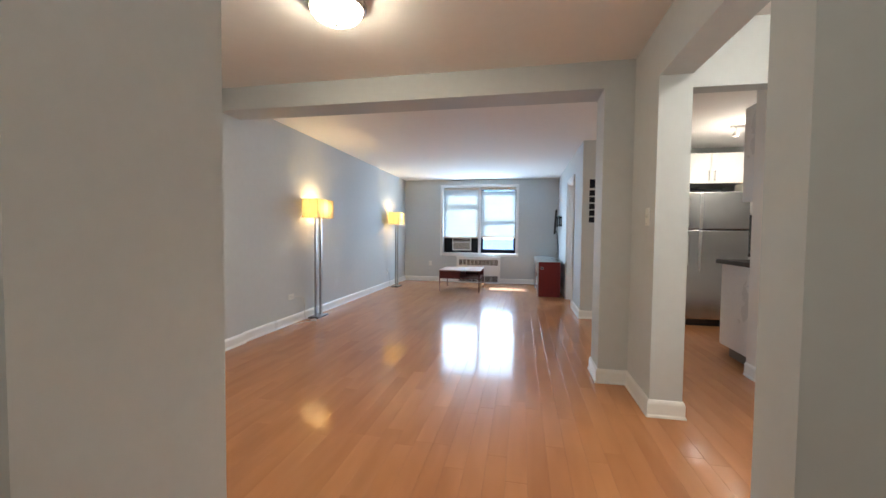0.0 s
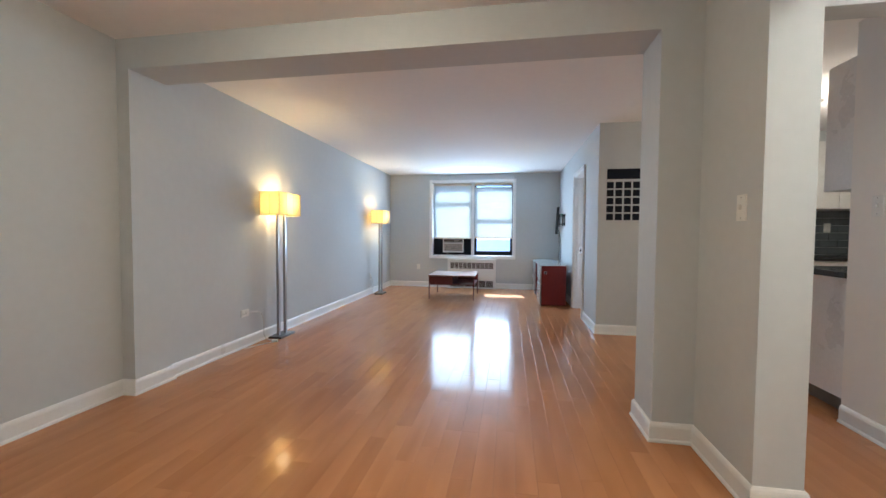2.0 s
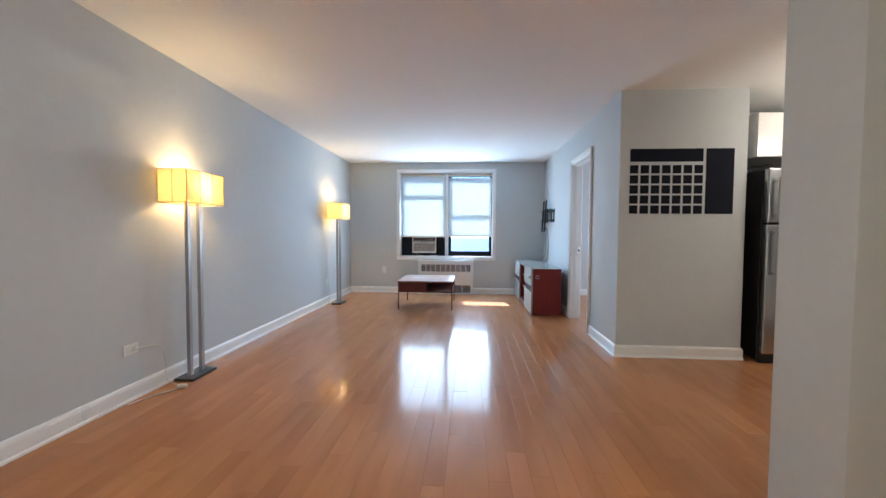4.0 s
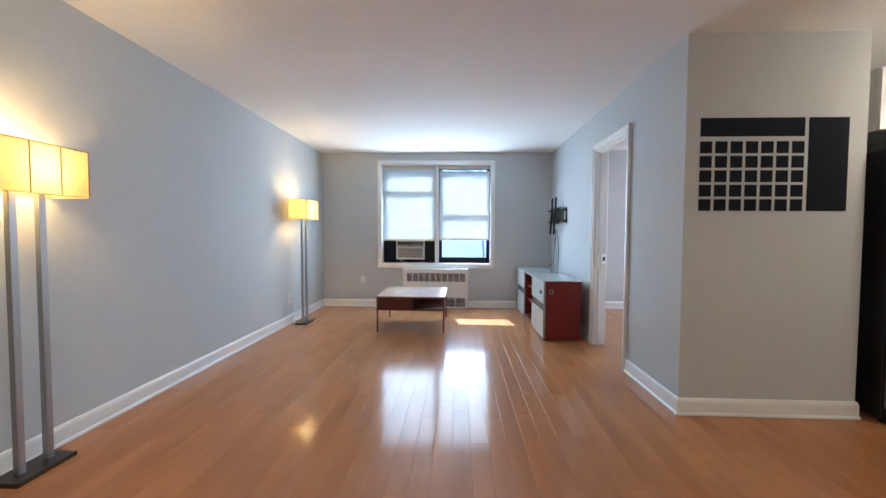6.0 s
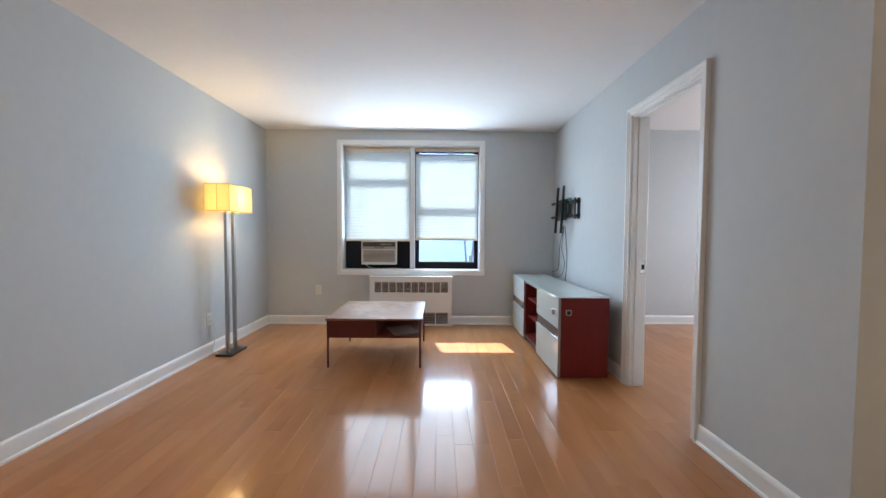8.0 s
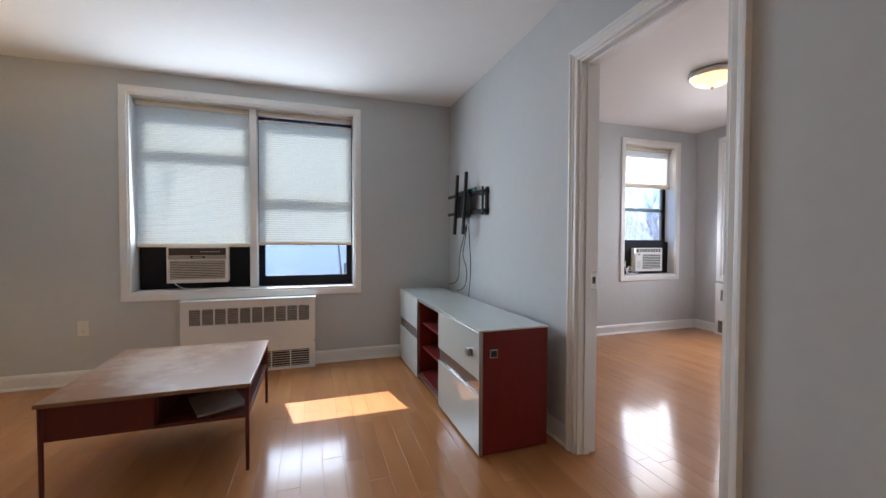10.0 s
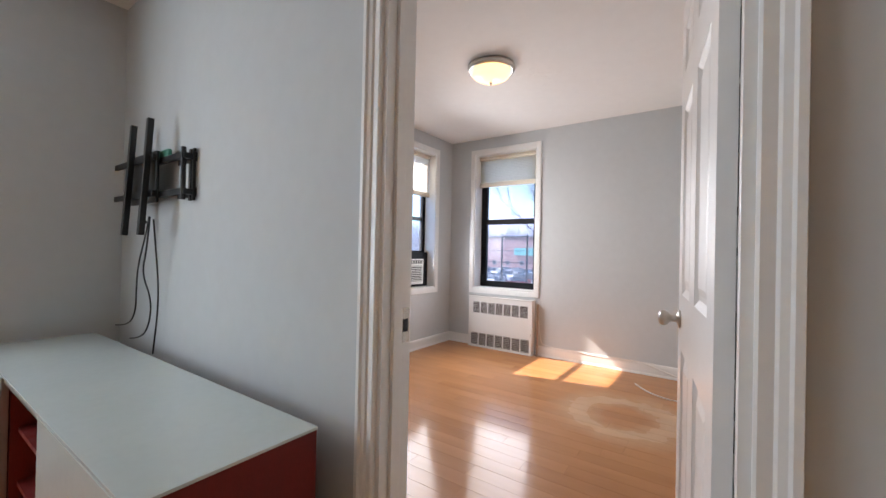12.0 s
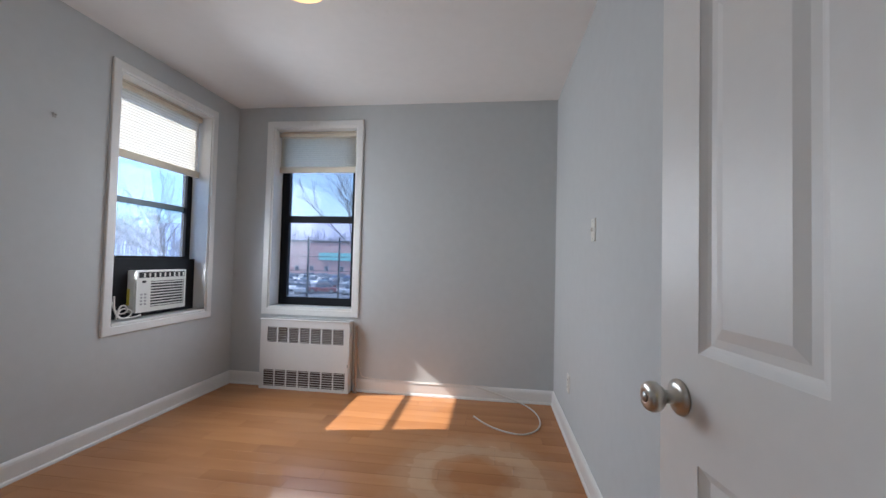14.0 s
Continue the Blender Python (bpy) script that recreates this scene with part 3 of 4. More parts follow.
def blind(x, y, z, rz, w, drop, label, cloth=None, deep=0.03, slot=0.0, lined=True):
    """A pleated cellular blind hung from a head rail at z; slot is the gap left above the cloth's own top rail."""
    b = thing("cellular_blind", x, y, z, rz, label, "blind", "window blinds")
    part("head_rail", boxed(0, -0.024, -0.045, w, 0.025, 0, 0.004), M_BLIND_RAIL, b)
    # raised strip in a darker brown than the rail
    part("rail_lip", boxed(0.002, -0.026, -0.017, w - 0.002, -0.024, -0.013), M_PIPE, b, "thin dark strip along the head rail")
    top = -0.045 - slot
    if slot:
        part("top_rail", boxed(0.004, -0.012, top - 0.012, w - 0.004, 0.018, top, 0.003), M_BLIND_RAIL, b)
        top -= 0.012
        part("cord_clip", boxed(w * 0.52, -0.014, top + 0.004, w * 0.62, 0.0, top + 0.02, 0.002), M_ACGREY, b)
        for xx in (0.16, 0.5, 0.84):
            part("lift_cord", rod(bmesh.new(), (w * xx, 0.003, top), (w * xx, 0.003, -0.045), 0.001, 6), M_CORD, b)
    bm, pitch = bmesh.new(), 0.019
    k = int((drop - 0.02 + top) / pitch)
    pitch = (drop - 0.02 + top) / k
    rows = []
    for i in range(2 * k + 1):
        zz, yy = top - i * pitch / 2, 0.002 + (0.003 if i % 2 else -0.0005)
        rows.append([bm.verts.new((0.004 + (w - 0.008) * j / 4, yy, zz + 0.0006 * math.sin(j * 1.7 + i * 0.3))) for j in range(5)])
    for r0, r1 in zip(rows, rows[1:]):
        for j in range(4):
            bm.faces.new((r0[j], r0[j + 1], r1[j + 1], r1[j]))
    part("pleated_cloth", bm, cloth or M_BLIND, b)
    if lined:
        back = bmesh.new()
        cells = [[back.verts.new((0.004 + (w - 0.008) * j, 0.021, zz)) for j in (0, 1)] for zz in (top - 0.001, -drop + 0.02)]
        back.faces.new((cells[0][0], cells[0][1], cells[1][1], cells[1][0]))
        part("rear_cloth", back, cloth or M_BLIND, b)
    rail = part("bottom_rail", boxed(0, -0.012, -drop, w, 0.016, -drop + deep, 0.004), M_BLIND_RAIL, b)
    part("pull_tab", boxed(w / 2 - 0.02, -0.016, -drop - 0.006, w / 2 + 0.02, -0.012, -drop + 0.006, 0.002), M_PLASTIC, rail)
    return b


GL = 0.165
win1 = window("window_1", pose(W_LIV[0], BACK, 0), W_LIV[1] - W_LIV[0], W_LIV[2], W_LIV[3], 0.25, "wide white-cased double window with black sashes")
WW = W_LIV[1] - W_LIV[0]
part("mullion", boxed(0.85, 0.06, W_LIV[2] + 0.018, 0.908, 0.25, W_LIV[3] - 0.012, 0.004), M_TRIM, win1)
sash(win1, 0.012, 0.85, 0.693, 2.238, GL, meet=1.83, bottom=0.36)
sash(win1, 0.908, WW - 0.012, 0.693, 2.238, GL, meet=1.46, bottom=0.09)
part("filler_panel", boxed(0.03, GL - 0.03, 0.70, 0.85, GL - 0.012, 1.06), M_BLACK, win1, "black filler panel round the air conditioner")
blind(W_LIV[0] + 0.02, BACK + 0.105, 2.236, 0, 0.825, 1.19, "white pleated cellular blind lowered to the air conditioner")
blind(W_LIV[0] + 0.915, BACK + 0.105, 2.236, 0, 0.80, 1.175, "white pleated cellular blind lowered over most of the window", None, 0.03, 0.035)

win2 = window("window_2", pose(W_B3[0], 9.31, 0), W_B3[1] - W_B3[0], W_B3[2], W_B3[3], 0.20, "deep white-cased bedroom window with black sashes")
W3 = W_B3[1] - W_B3[0]
sash(win2, 0.012, W3 - 0.012, 0.698, 2.268, 0.15, stile=0.05, meet=1.50, bottom=0.42, glass=M_GLASS_BLUE, pale=True)
part("filler_panel", boxed(0.03, 0.10, 0.70, W3 - 0.014, 0.138, 1.10), M_BLACK, win2, "black filler panel round the air conditioner")
blind(W_B3[0] + 0.015, 9.31 + 0.10, 2.266, 0, W3 - 0.03, 0.50, "white pleated cellular blind drawn half up", M_BLIND_CREAM, 0.05, 0.0, False)

win3 = window("window_3", pose(4.30, W_B2[1], 0, 0, 0, -90), W_B2[1] - W_B2[0], W_B2[2], W_B2[3], 0.25, "deep white-cased bedroom window looking on a car park")
W2 = W_B2[1] - W_B2[0]
sash(win3, 0.012, W2 - 0.012, 0.698, 2.283, 0.15, stile=0.075, meet=1.485, bottom=0.07, mid=0.055, glass=M_GLASS_HAZY)
blind(4.30 + 0.10, W_B2[1] - 0.013, 2.28, -90, W2 - 0.026, 0.37, "cream pleated cellular blind drawn up high", M_BLIND_CREAM_LIT, 0.05, 0.0, False)


# ---- air conditioners ----
M_YELLOW = shader("yellow_sticker", (0.75, 0.62, 0.10), 0.5)


def air_conditioner(x, y, z, w, h, label, side_controls):
    """A window unit in local axes with its face towards -y."""
    a = thing("air_conditioner", x, y, z, 0, label, "air conditioner", "window air conditioners")
    part("case", boxed(0, 0.018, 0, w, 0.16, h, 0.006), M_PLASTIC, a)
    if side_controls:
        gx0, gx1, gz0, gz1 = 0.11, w - 0.015, 0.03, h - 0.075
    else:
        gx0, gx1, gz0, gz1 = 0.02, w - 0.02, 0.03, h - 0.115
    slab("front_panel", "y", 0.0, 0.014, 0, w, 0, h, [(gx0, gx1, gz0, gz1)], M_PLASTIC, "", "", a)
    part("grille_back", boxed(gx0, 0.0142, gz0, gx1, 0.016, gz1), M_DARK, a)
    k = 9 if side_controls else 11
    for i in range(k):
        zz = gz0 + (gz1 - gz0) * (i + 0.5) / k
        part("louvre", boxed(gx0, 0.002, zz - 0.004, gx1, 0.012, zz + 0.004, 0.0008), M_PLASTIC if side_controls else M_ACBEIGE, a)
    # outlet louvres and control strip along the top
    out = part("air_outlet", boxed(0.015, -0.001, h - (0.05 if side_controls else 0.072), w - 0.015, 0.004, h - 0.012), M_DARK if side_controls else M_ACBROWN, a)
    for i in range(9 if side_controls else 7):
        xx = (0.05 if side_controls else w * 0.55) + (w * (0.8 if side_controls else 0.38)) * i / 8
        part("vane" if side_controls else "button", boxed(xx, -0.004, h - 0.047, xx + 0.012, -0.001, h - (0.018 if side_controls else 0.037)), M_PLASTIC if side_controls else M_ACBEIGE, out)
    if side_controls:
        for i in range(4):
            part("button", boxed(0.03, -0.003, 0.05 + 0.022 * i, 0.045, 0.0, 0.062 + 0.022 * i, 0.001), M_STEEL, a)
            part("button", boxed(0.06, -0.003, 0.05 + 0.022 * i, 0.075, 0.0, 0.062 + 0.022 * i, 0.001), M_STEEL, a)
        part("badge", boxed(0.04, -0.0015, 0.2, 0.07, 0.0, 0.215), M_DARK, a)
        part("sticker", boxed(-0.002, 0.05, 0.05, 0.0005, 0.12, 0.16), M_YELLOW, a, "yellow energy sticker")
    else:
        part("trim_strip", boxed(0.01, -0.0012, h - 0.105, w - 0.01, 0.0008, h - 0.074), M_STEEL, a)
        part("handle_slot", boxed(w * 0.38, -0.003, h - 0.095, w * 0.62, 0.001, h - 0.078), M_DARK, a)
        part("badge", boxed(w * 0.42, -0.004, h - 0.092, w * 0.58, -0.002, h - 0.082), M_STEEL, a)
    return a


air_conditioner(-1.50, BACK + 0.05, 0.75, 0.445, 0.30, "white window air conditioner in a black filler panel", False)
air_conditioner(3.365, 9.31 + 0.03, 0.735, 0.42, 0.285, "small white window air conditioner on the sill", True)


# ---- radiator covers ----
# dark red-brown for the block behind the slots
M_RADIN = shader("dark_brown_inside", (0.045, 0.022, 0.015), 0.8, vary=0.3, scale=20)


def radiator_cover(m, w, h, d, groups, slots, low, label):
    """Sheet-metal convector cover, its face towards -y, with a slotted band above and below."""
    r = tagged(new("radiator_cover"), label, "radiator cover", "radiator covers")
    r.matrix_basis = m
    g0, g1 = 0.055, w - 0.05
    zt0, zt1, zl0, zl1 = h - 0.20, h - 0.07, 0.025, 0.165
    slab("front_sheet", "y", 0, 0.006, 0, w, 0.0, h - 0.012, [(g0, g1, zt0, zt1), (low[0], low[1], zl0, zl1)], M_TRIM, "", "", r)
    part("side_sheet", boxed(0, 0.006, 0, 0.006, d, h - 0.012), M_TRIM, r)
    part("side_sheet", boxed(w - 0.006, 0.006, 0, w, d, h - 0.012), M_TRIM, r)
    part("top_sheet", boxed(-0.006, -0.008, h - 0.012, w + 0.006, d, h, 0.003), M_TRIM, r)
    part("inside", boxed(0.008, 0.03, 0.0, w - 0.008, d - 0.004, h - 0.02), M_RADIN, r)
    for a, b, z0, z1, k, sl in ((g0, g1, zt0, zt1, groups, slots), (low[0], low[1], zl0, zl1, low[2], 7)):
        pitch = (b - a) / k
        for i in range(k):
            bm = bmesh.new()
            for j in range(sl):
                zz = z0 + (z1 - z0) * (j + 0.5) / sl
                hh = (z1 - z0) / sl * 0.11
                box(bm, a + pitch * i, 0.003, zz - hh, a + pitch * (i + 1), 0.006, zz + hh)
            box(bm, a + pitch * i - 0.006, 0.0005, z0, a + pitch * i + 0.006, 0.005, z1)
            part("grille", bm, M_TRIM, r)
    part("catch", boxed(w - 0.012, -0.004, h * 0.36, w - 0.006, 0.0, h * 0.40), M_STEEL, r)
    return r


radiator_cover(pose(-1.372, 9.145, 0.0), 1.02, 0.615, 0.088, 10, 9, (0.055, 0.97, 6), "white sheet-metal radiator cover under the living room window")
radiator_cover(pose(4.215, 8.97, 0.0, 0, 0, -90), 0.80, 0.60, 0.083, 7, 9, (0.03, 0.77, 7), "white sheet-metal radiator cover under the bedroom window")


# ---- lamps ----
M_BOWL = glow("frosted_bowl", (1.0, 0.80, 0.52), 14.5)
M_BOWL_SOFT = glow("frosted_bowl_soft", (1.0, 0.62, 0.27), 0.6)
# glow of the two unseen fill domes, entry hall and side passage
M_BOWL_HALL_FILL = glow("hall_fill_bowl", (1.0, 0.84, 0.60), 9.0)
M_BOWL_PASSAGE_FILL = glow("passage_fill_bowl", (1.0, 0.86, 0.66), 14.0)
M_BULB = glow("bulb", (1.0, 0.78, 0.45), 5.0)


def dome_light(x, y, z, label, bowl):
    d = thing("ceiling_light", x, y, z, 0, label, "ceiling light", "flush ceiling lights")
    part("rim", lathe([(0.10, 0.0), (0.165, -0.008), (0.172, -0.022), (0.168, -0.04), (0.152, -0.05), (0.14, -0.04), (0.10, -0.03)], 48), M_NICKEL, d, "brushed nickel rim")
    part("bowl", lathe([(0.148, -0.042), (0.143, -0.062), (0.125, -0.085), (0.09, -0.105), (0.05, -0.116), (0.012, -0.12)], 48), bowl, d, "frosted glass bowl, lit")
    part("finial", lathe([(0.008, -0.118), (0.013, -0.126), (0.012, -0.134), (0.006, -0.14), (0.003, -0.146)], 16), M_NICKEL, d)
    return d


dome_light(-0.93, 2.12, H_FOY, "lit flush dome light with a nickel rim in the foyer", M_BOWL)
dome_light(2.70, 7.90, H_BED, "lit flush dome light with a nickel rim in the bedroom", M_BOWL_SOFT)


def floor_lamp(x, y, rz, label):
    """Twin-pole lamp; the base is long in local y."""
    f = thing("floor_lamp", x, y, 0, rz, label, "floor lamp", "floor lamps")
    part("base", boxed(-0.075, -0.14, 0.0, 0.075, 0.14, 0.022, 0.002), M_LAMPBASE, f, "flat dark bronze base")
    for s in (-1, 1):
        part("pole", boxed(-0.014, s * 0.065 - 0.016, 0.022, 0.014, s * 0.065 + 0.016, 1.40, 0.002), M_STEEL, f)
        part("socket", rod(bmesh.new(), (0, s * 0.05, 1.41), (0, s * 0.05, 1.45), 0.018), M_PLASTIC, f)
        part("light_bulb", lathe([(0.012, 1.45), (0.028, 1.475), (0.03, 1.49), (0.02, 1.515), (0.005, 1.525)], 16, pose(0, s * 0.05, 0)), M_BULB, f)
    part("crossbar", boxed(-0.012, -0.049, 1.385, 0.012, 0.049, 1.41), M_STEEL, f)
    bx, by, z0, z1 = 0.11, 0.212, 1.34, 1.578
    sh = bmesh.new()
    ring = []
    for k, (ax, ay) in enumerate(((-bx, -by), (bx, -by), (bx, by), (-bx, by))):
        ring.append((ax, ay))
    steps = []
    for k in range(4):
        (ax, ay), (cx, cy) = ring[k], ring[(k + 1) % 4]
        m = 16 if k % 2 == 0 else 24
        for i in range(m):
            t = i / m
            steps.append((ax + (cx - ax) * t, ay + (cy - ay) * t))
    lo, hi = [sh.verts.new((a, b, z0)) for a, b in steps], [sh.verts.new((a, b, z1)) for a, b in steps]
    for i in range(len(steps)):
        j = (i + 1) % len(steps)
        sh.faces.new((lo[i], lo[j], hi[j], hi[i]))
    shade = part("shade", sh, M_LAMPSHADE, f, "pleated cream fabric shade, glowing")
    for zz in (z0, z1):
        part("shade_wire", sweep([(-bx, -by, zz), (bx, -by, zz), (bx, by, zz), (-bx, by, zz)], (0, 0, 1), [(-0.002, -0.003), (0.002, -0.003), (0.002, 0.003), (-0.002, 0.003)], True), M_SEAM, shade)
    for ax, ay in ((-bx, -by), (bx, -by), (bx, by), (-bx, by), (0, -by), (0, by), (-bx, -by / 3), (-bx, by / 3), (bx, -by / 3), (bx, by / 3)):
        part("shade_seam", boxed(ax - 0.0025, ay - 0.0025, z0, ax + 0.0025, ay + 0.0025, z1), M_SEAM, shade)
    bulb("floor_lamp_glow", x, y, 1.46, LAMP_W, (1.0, 0.66, 0.28), 0.06)
    return f


LAMP_W = 3.2
M_LAMPBASE = shader("dark_bronze", (0.09, 0.075, 0.06), 0.3, 0.9)
M_SEAM = shader("tan_seam", (0.45, 0.33, 0.16), 0.8)
floor_lamp(-2.557, 4.848, 0, "lit twin-pole steel floor lamp with a rectangular cream shade")
floor_lamp(-2.49, 8.03, 0, "lit twin-pole steel floor lamp in the window corner")


# ---- living room furniture ----
def coffee_table(x, y, rz):
    """Low table, 0.82 by 0.86, with a drawer front and an open niche in the apron."""
    t = thing("coffee_table", x, y, 0, rz, "worn walnut coffee table with slim legs and an open niche", "coffee table")
    w, d = 0.41, 0.43
    part("tabletop", boxed(-w, -d, 0.405, w, d, 0.425, 0.004), M_TABLETOP, t, "scuffed and faded wooden top")
    part("bottom_board", boxed(-w + 0.02, -d + 0.02, 0.255, w - 0.02, d - 0.02, 0.27), M_CHERRY, t)
    part("apron", boxed(-w + 0.02, d - 0.035, 0.27, w - 0.02, d - 0.02, 0.405), M_CHERRY, t)
    part("apron", boxed(-w + 0.02, -d + 0.037, 0.27, -w + 0.035, d - 0.036, 0.405), M_CHERRY, t)
    part("divider", boxed(0.005, -d + 0.037, 0.27, 0.02, d - 0.036, 0.405), M_CHERRY, t)
    part("drawer_front", boxed(-w + 0.022, -d + 0.018, 0.258, 0.012, -d + 0.036, 0.402, 0.002), M_CHERRY, t, "plain red-brown drawer front")
    for sx in (-1, 1):
        for sy in (-1, 1):
            leg = bmesh.new()
            rod(leg, (sx * (w - 0.018), sy * (d - 0.018), 0.0), (sx * (w - 0.018), sy * (d - 0.018), 0.405), 0.009, 10, 0.011)
            part("leg", leg, M_CHERRY, t)
    part("side_rail", boxed(w - 0.022, -d + 0.03, 0.25, w - 0.014, d - 0.03, 0.262), M_CHERRY, t)
    return t


coffee_table(-1.065, 8.035, 0)
mag = tagged(part("magazine", boxed(-0.11, -0.14, 0, 0.11, 0.14, 0.012, 0.002), M_PAPER), "thin magazine lying in the table niche", "magazine")
mag.matrix_basis = pose(-0.84, 7.82, 0.2705, 0, 0, 22)


def credenza(x, y, rz):
    """Local x along the depth (front at -x), y along the length."""
    c = thing("credenza", x, y, 0, rz, "red-brown wooden credenza with white glass top and doors", "credenza")
    L, D, H = 1.81, 0.38, 0.655
    part("end_panel", boxed(0.0, 0.0, 0.012, D, 0.02, H - 0.008), M_REDWOOD, c, "deep red-brown end panel")
    part("end_panel", boxed(0.0, L - 0.02, 0.012, D, L, H - 0.008), M_REDWOOD, c)
    part("back_panel", boxed(D - 0.012, 0.02, 0.05, D, L - 0.02, H - 0.008), M_REDWOOD, c)
    part("bottom_board", boxed(0.0, 0.02, 0.05, D - 0.012, L - 0.02, 0.07), M_REDWOOD, c)
    part("top_board", boxed(0.0, 0.02, H - 0.026, D - 0.012, L - 0.02, H - 0.008), M_REDWOOD, c)
    part("glass_top", boxed(-0.022, -0.002, H - 0.008, D + 0.002, L + 0.002, H, 0.001), M_WHITEGLASS, c, "white back-painted glass top")
    for a in (0.66, 1.18):
        part("partition", boxed(0.0, a, 0.07, D - 0.012, a + 0.018, H - 0.026), M_REDWOOD, c)
    for z in (0.255, 0.445):
        part("shelf", boxed(0.02, 0.678, z, D - 0.012, 1.18, z + 0.016), M_REDWOOD, c)
        part("shelf", boxed(0.03, 0.02, z, D - 0.012, 0.66, z + 0.016), M_REDWOOD, c)
        part("shelf", boxed(0.03, 1.198, z, D - 0.012, L - 0.02, z + 0.016), M_REDWOOD, c)
    for z in (0.038, H - 0.03):
        part("sliding_track", boxed(-0.016, 0.01, z, 0.0, L - 0.01, z + 0.012), M_STEEL, c)
    for a, b, inner in ((0.0, 0.66, 0.56), (1.19, L, 1.25)):
        door = part("sliding_door", boxed(-0.010, a, 0.014, -0.004, b, H - 0.012), M_SMOKE, c, "sliding door of smoked glass with white bands")
        part("white_band", boxed(-0.022, a, 0.40, -0.010, b, H - 0.012, 0.0015), M_WHITEGLASS, door)
        part("white_band", boxed(-0.022, a, 0.014, -0.010, b, 0.315, 0.0015), M_WHITEGLASS, door)
        part("edge_strip", boxed(-0.024, a - 0.004, 0.014, -0.004, a, H - 0.012), M_STEEL, door)
    part("knob", boxed(-0.045, 0.09, 0.50, -0.022, 0.13, 0.54, 0.004), M_STEEL, c, "square steel knob")
    plate = part("lock_plate", boxed(0.035, -0.006, 0.51, 0.08, 0.0, 0.555, 0.004), M_STEEL, c, "square steel plate")
    part("lock_inset", boxed(0.042, -0.008, 0.517, 0.073, -0.006, 0.548, 0.001), M_BLKMETAL, plate)
    for xx in (0.03, D - 0.05):
        for yy in (0.04, L / 2, L - 0.06):
            part("foot", boxed(xx, yy, 0.0, xx + 0.025, yy + 0.025, 0.05), M_BLKMETAL, c)
    return c


credenza(0.45, 7.362, 0.6)


def tv_mount(x, y, z):
    """Full-motion television bracket on a wall whose face looks to -x; origin on the wall."""
    t = thing("tv_wall_mount", x, y, z, 0, "black steel television bracket with no screen on it", "tv mount")
    for zz in (-0.075, 0.075):
        part("wall_plate", boxed(-0.006, -0.12, zz - 0.02, 0.0, 0.06, zz + 0.02, 0.001), M_BLKMETAL, t)
        arm = boxed(-0.05, -0.115, zz - 0.012, -0.006, -0.09, zz + 0.012, 0.002)
        box(arm, -0.055, -0.11, zz - 0.013, -0.035, 0.28, zz + 0.013, 0.002)
        part("arm", arm, M_BLKMETAL, t)
    for yy in (-0.11, -0.08):
        part("wall_post", boxed(-0.014, yy - 0.009, -0.11, -0.004, yy + 0.009, 0.11, 0.001), M_BLKMETAL, t)
    part("pivot", rod(bmesh.new(), (-0.045, -0.10, -0.11), (-0.045, -0.10, 0.11), 0.01), M_BLKMETAL, t)
    part("pivot", rod(bmesh.new(), (-0.05, 0.28, -0.11), (-0.05, 0.28, 0.11), 0.01), M_BLKMETAL, t)
    part("head_plate", boxed(-0.075, 0.10, -0.115, -0.062, 0.40, 0.115, 0.002), M_BLKMETAL, t)
    for zz in (-0.075, 0.085):
        part("cross_rail", boxed(-0.088, 0.10, zz - 0.013, -0.075, 0.60, zz + 0.013, 0.001), M_BLKMETAL, t)
    for yy in (0.142, 0.346):
        rail = boxed(-0.112, yy - 0.012, -0.26, -0.088, yy + 0.012, 0.26, 0.002)
        bmesh.ops.rotate(rail, verts=rail.verts, cent=(-0.1, yy, 0), matrix=Matrix.Rotation(radians(3), 3, "Y"))
        part("tv_rail", rail, M_BLKMETAL, t)
    part("tilt_lever", boxed(-0.11, 0.14, -0.21, -0.09, 0.20, -0.195, 0.003), M_BLKMETAL, t)
    part("green_tag", boxed(-0.05, 0.05, 0.085, -0.03, 0.16, 0.125, 0.008), M_GREEN, t, "small green plastic cover")
    return t


TVX, TVY, TVZ = 0.93, 8.45, 1.42
tv_mount(TVX, TVY, TVZ)
cords = (
    [(0.84, 8.57, 1.24), (0.86, 8.66, 1.17), (0.88, 8.82, 1.02), (0.90, 8.90, 0.90), (0.90, 8.90, 0.78), (0.90, 9.00, 0.70), (0.90, 9.19, 0.68)],
    [(0.84, 8.56, 1.24), (0.87, 8.68, 1.10), (0.89, 8.80, 0.98), (0.90, 8.70, 0.86), (0.90, 8.72, 0.74), (0.90, 8.82, 0.66), (0.90, 8.97, 0.64)],
    [(0.85, 8.55, 1.23), (0.88, 8.60, 1.08), (0.90, 8.62, 0.92), (0.90, 8.63, 0.78), (0.90, 8.66, 0.66), (0.90, 8.67, 0.61)],
)
for pts in cords:
    tagged(cord("cable", pts, 0.0035, M_BLKMETAL), "thin black cable hanging from the television bracket", "cable", "bracket cables")

# painted calendar grid
cal = thing("wall_calendar", 1.02, 5.63, 1.317, 0, "navy chalkboard calendar of one bar, squares and a side panel", "wall calendar")
part("header_bar", boxed(0, -0.0025, 0.467, 0.635, 0.002, 0.583), M_CHALK, cal)
part("side_panel", boxed(0.66, -0.0025, 0.0, 0.90, 0.002, 0.583), M_CHALK, cal)
for i in range(7):
    for j in range(5):
        part("day_square", boxed(i * 0.0935, -0.0025, j * 0.0905, i * 0.0935 + 0.074, 0.002, j * 0.0905 + 0.074), M_CHALK, cal)


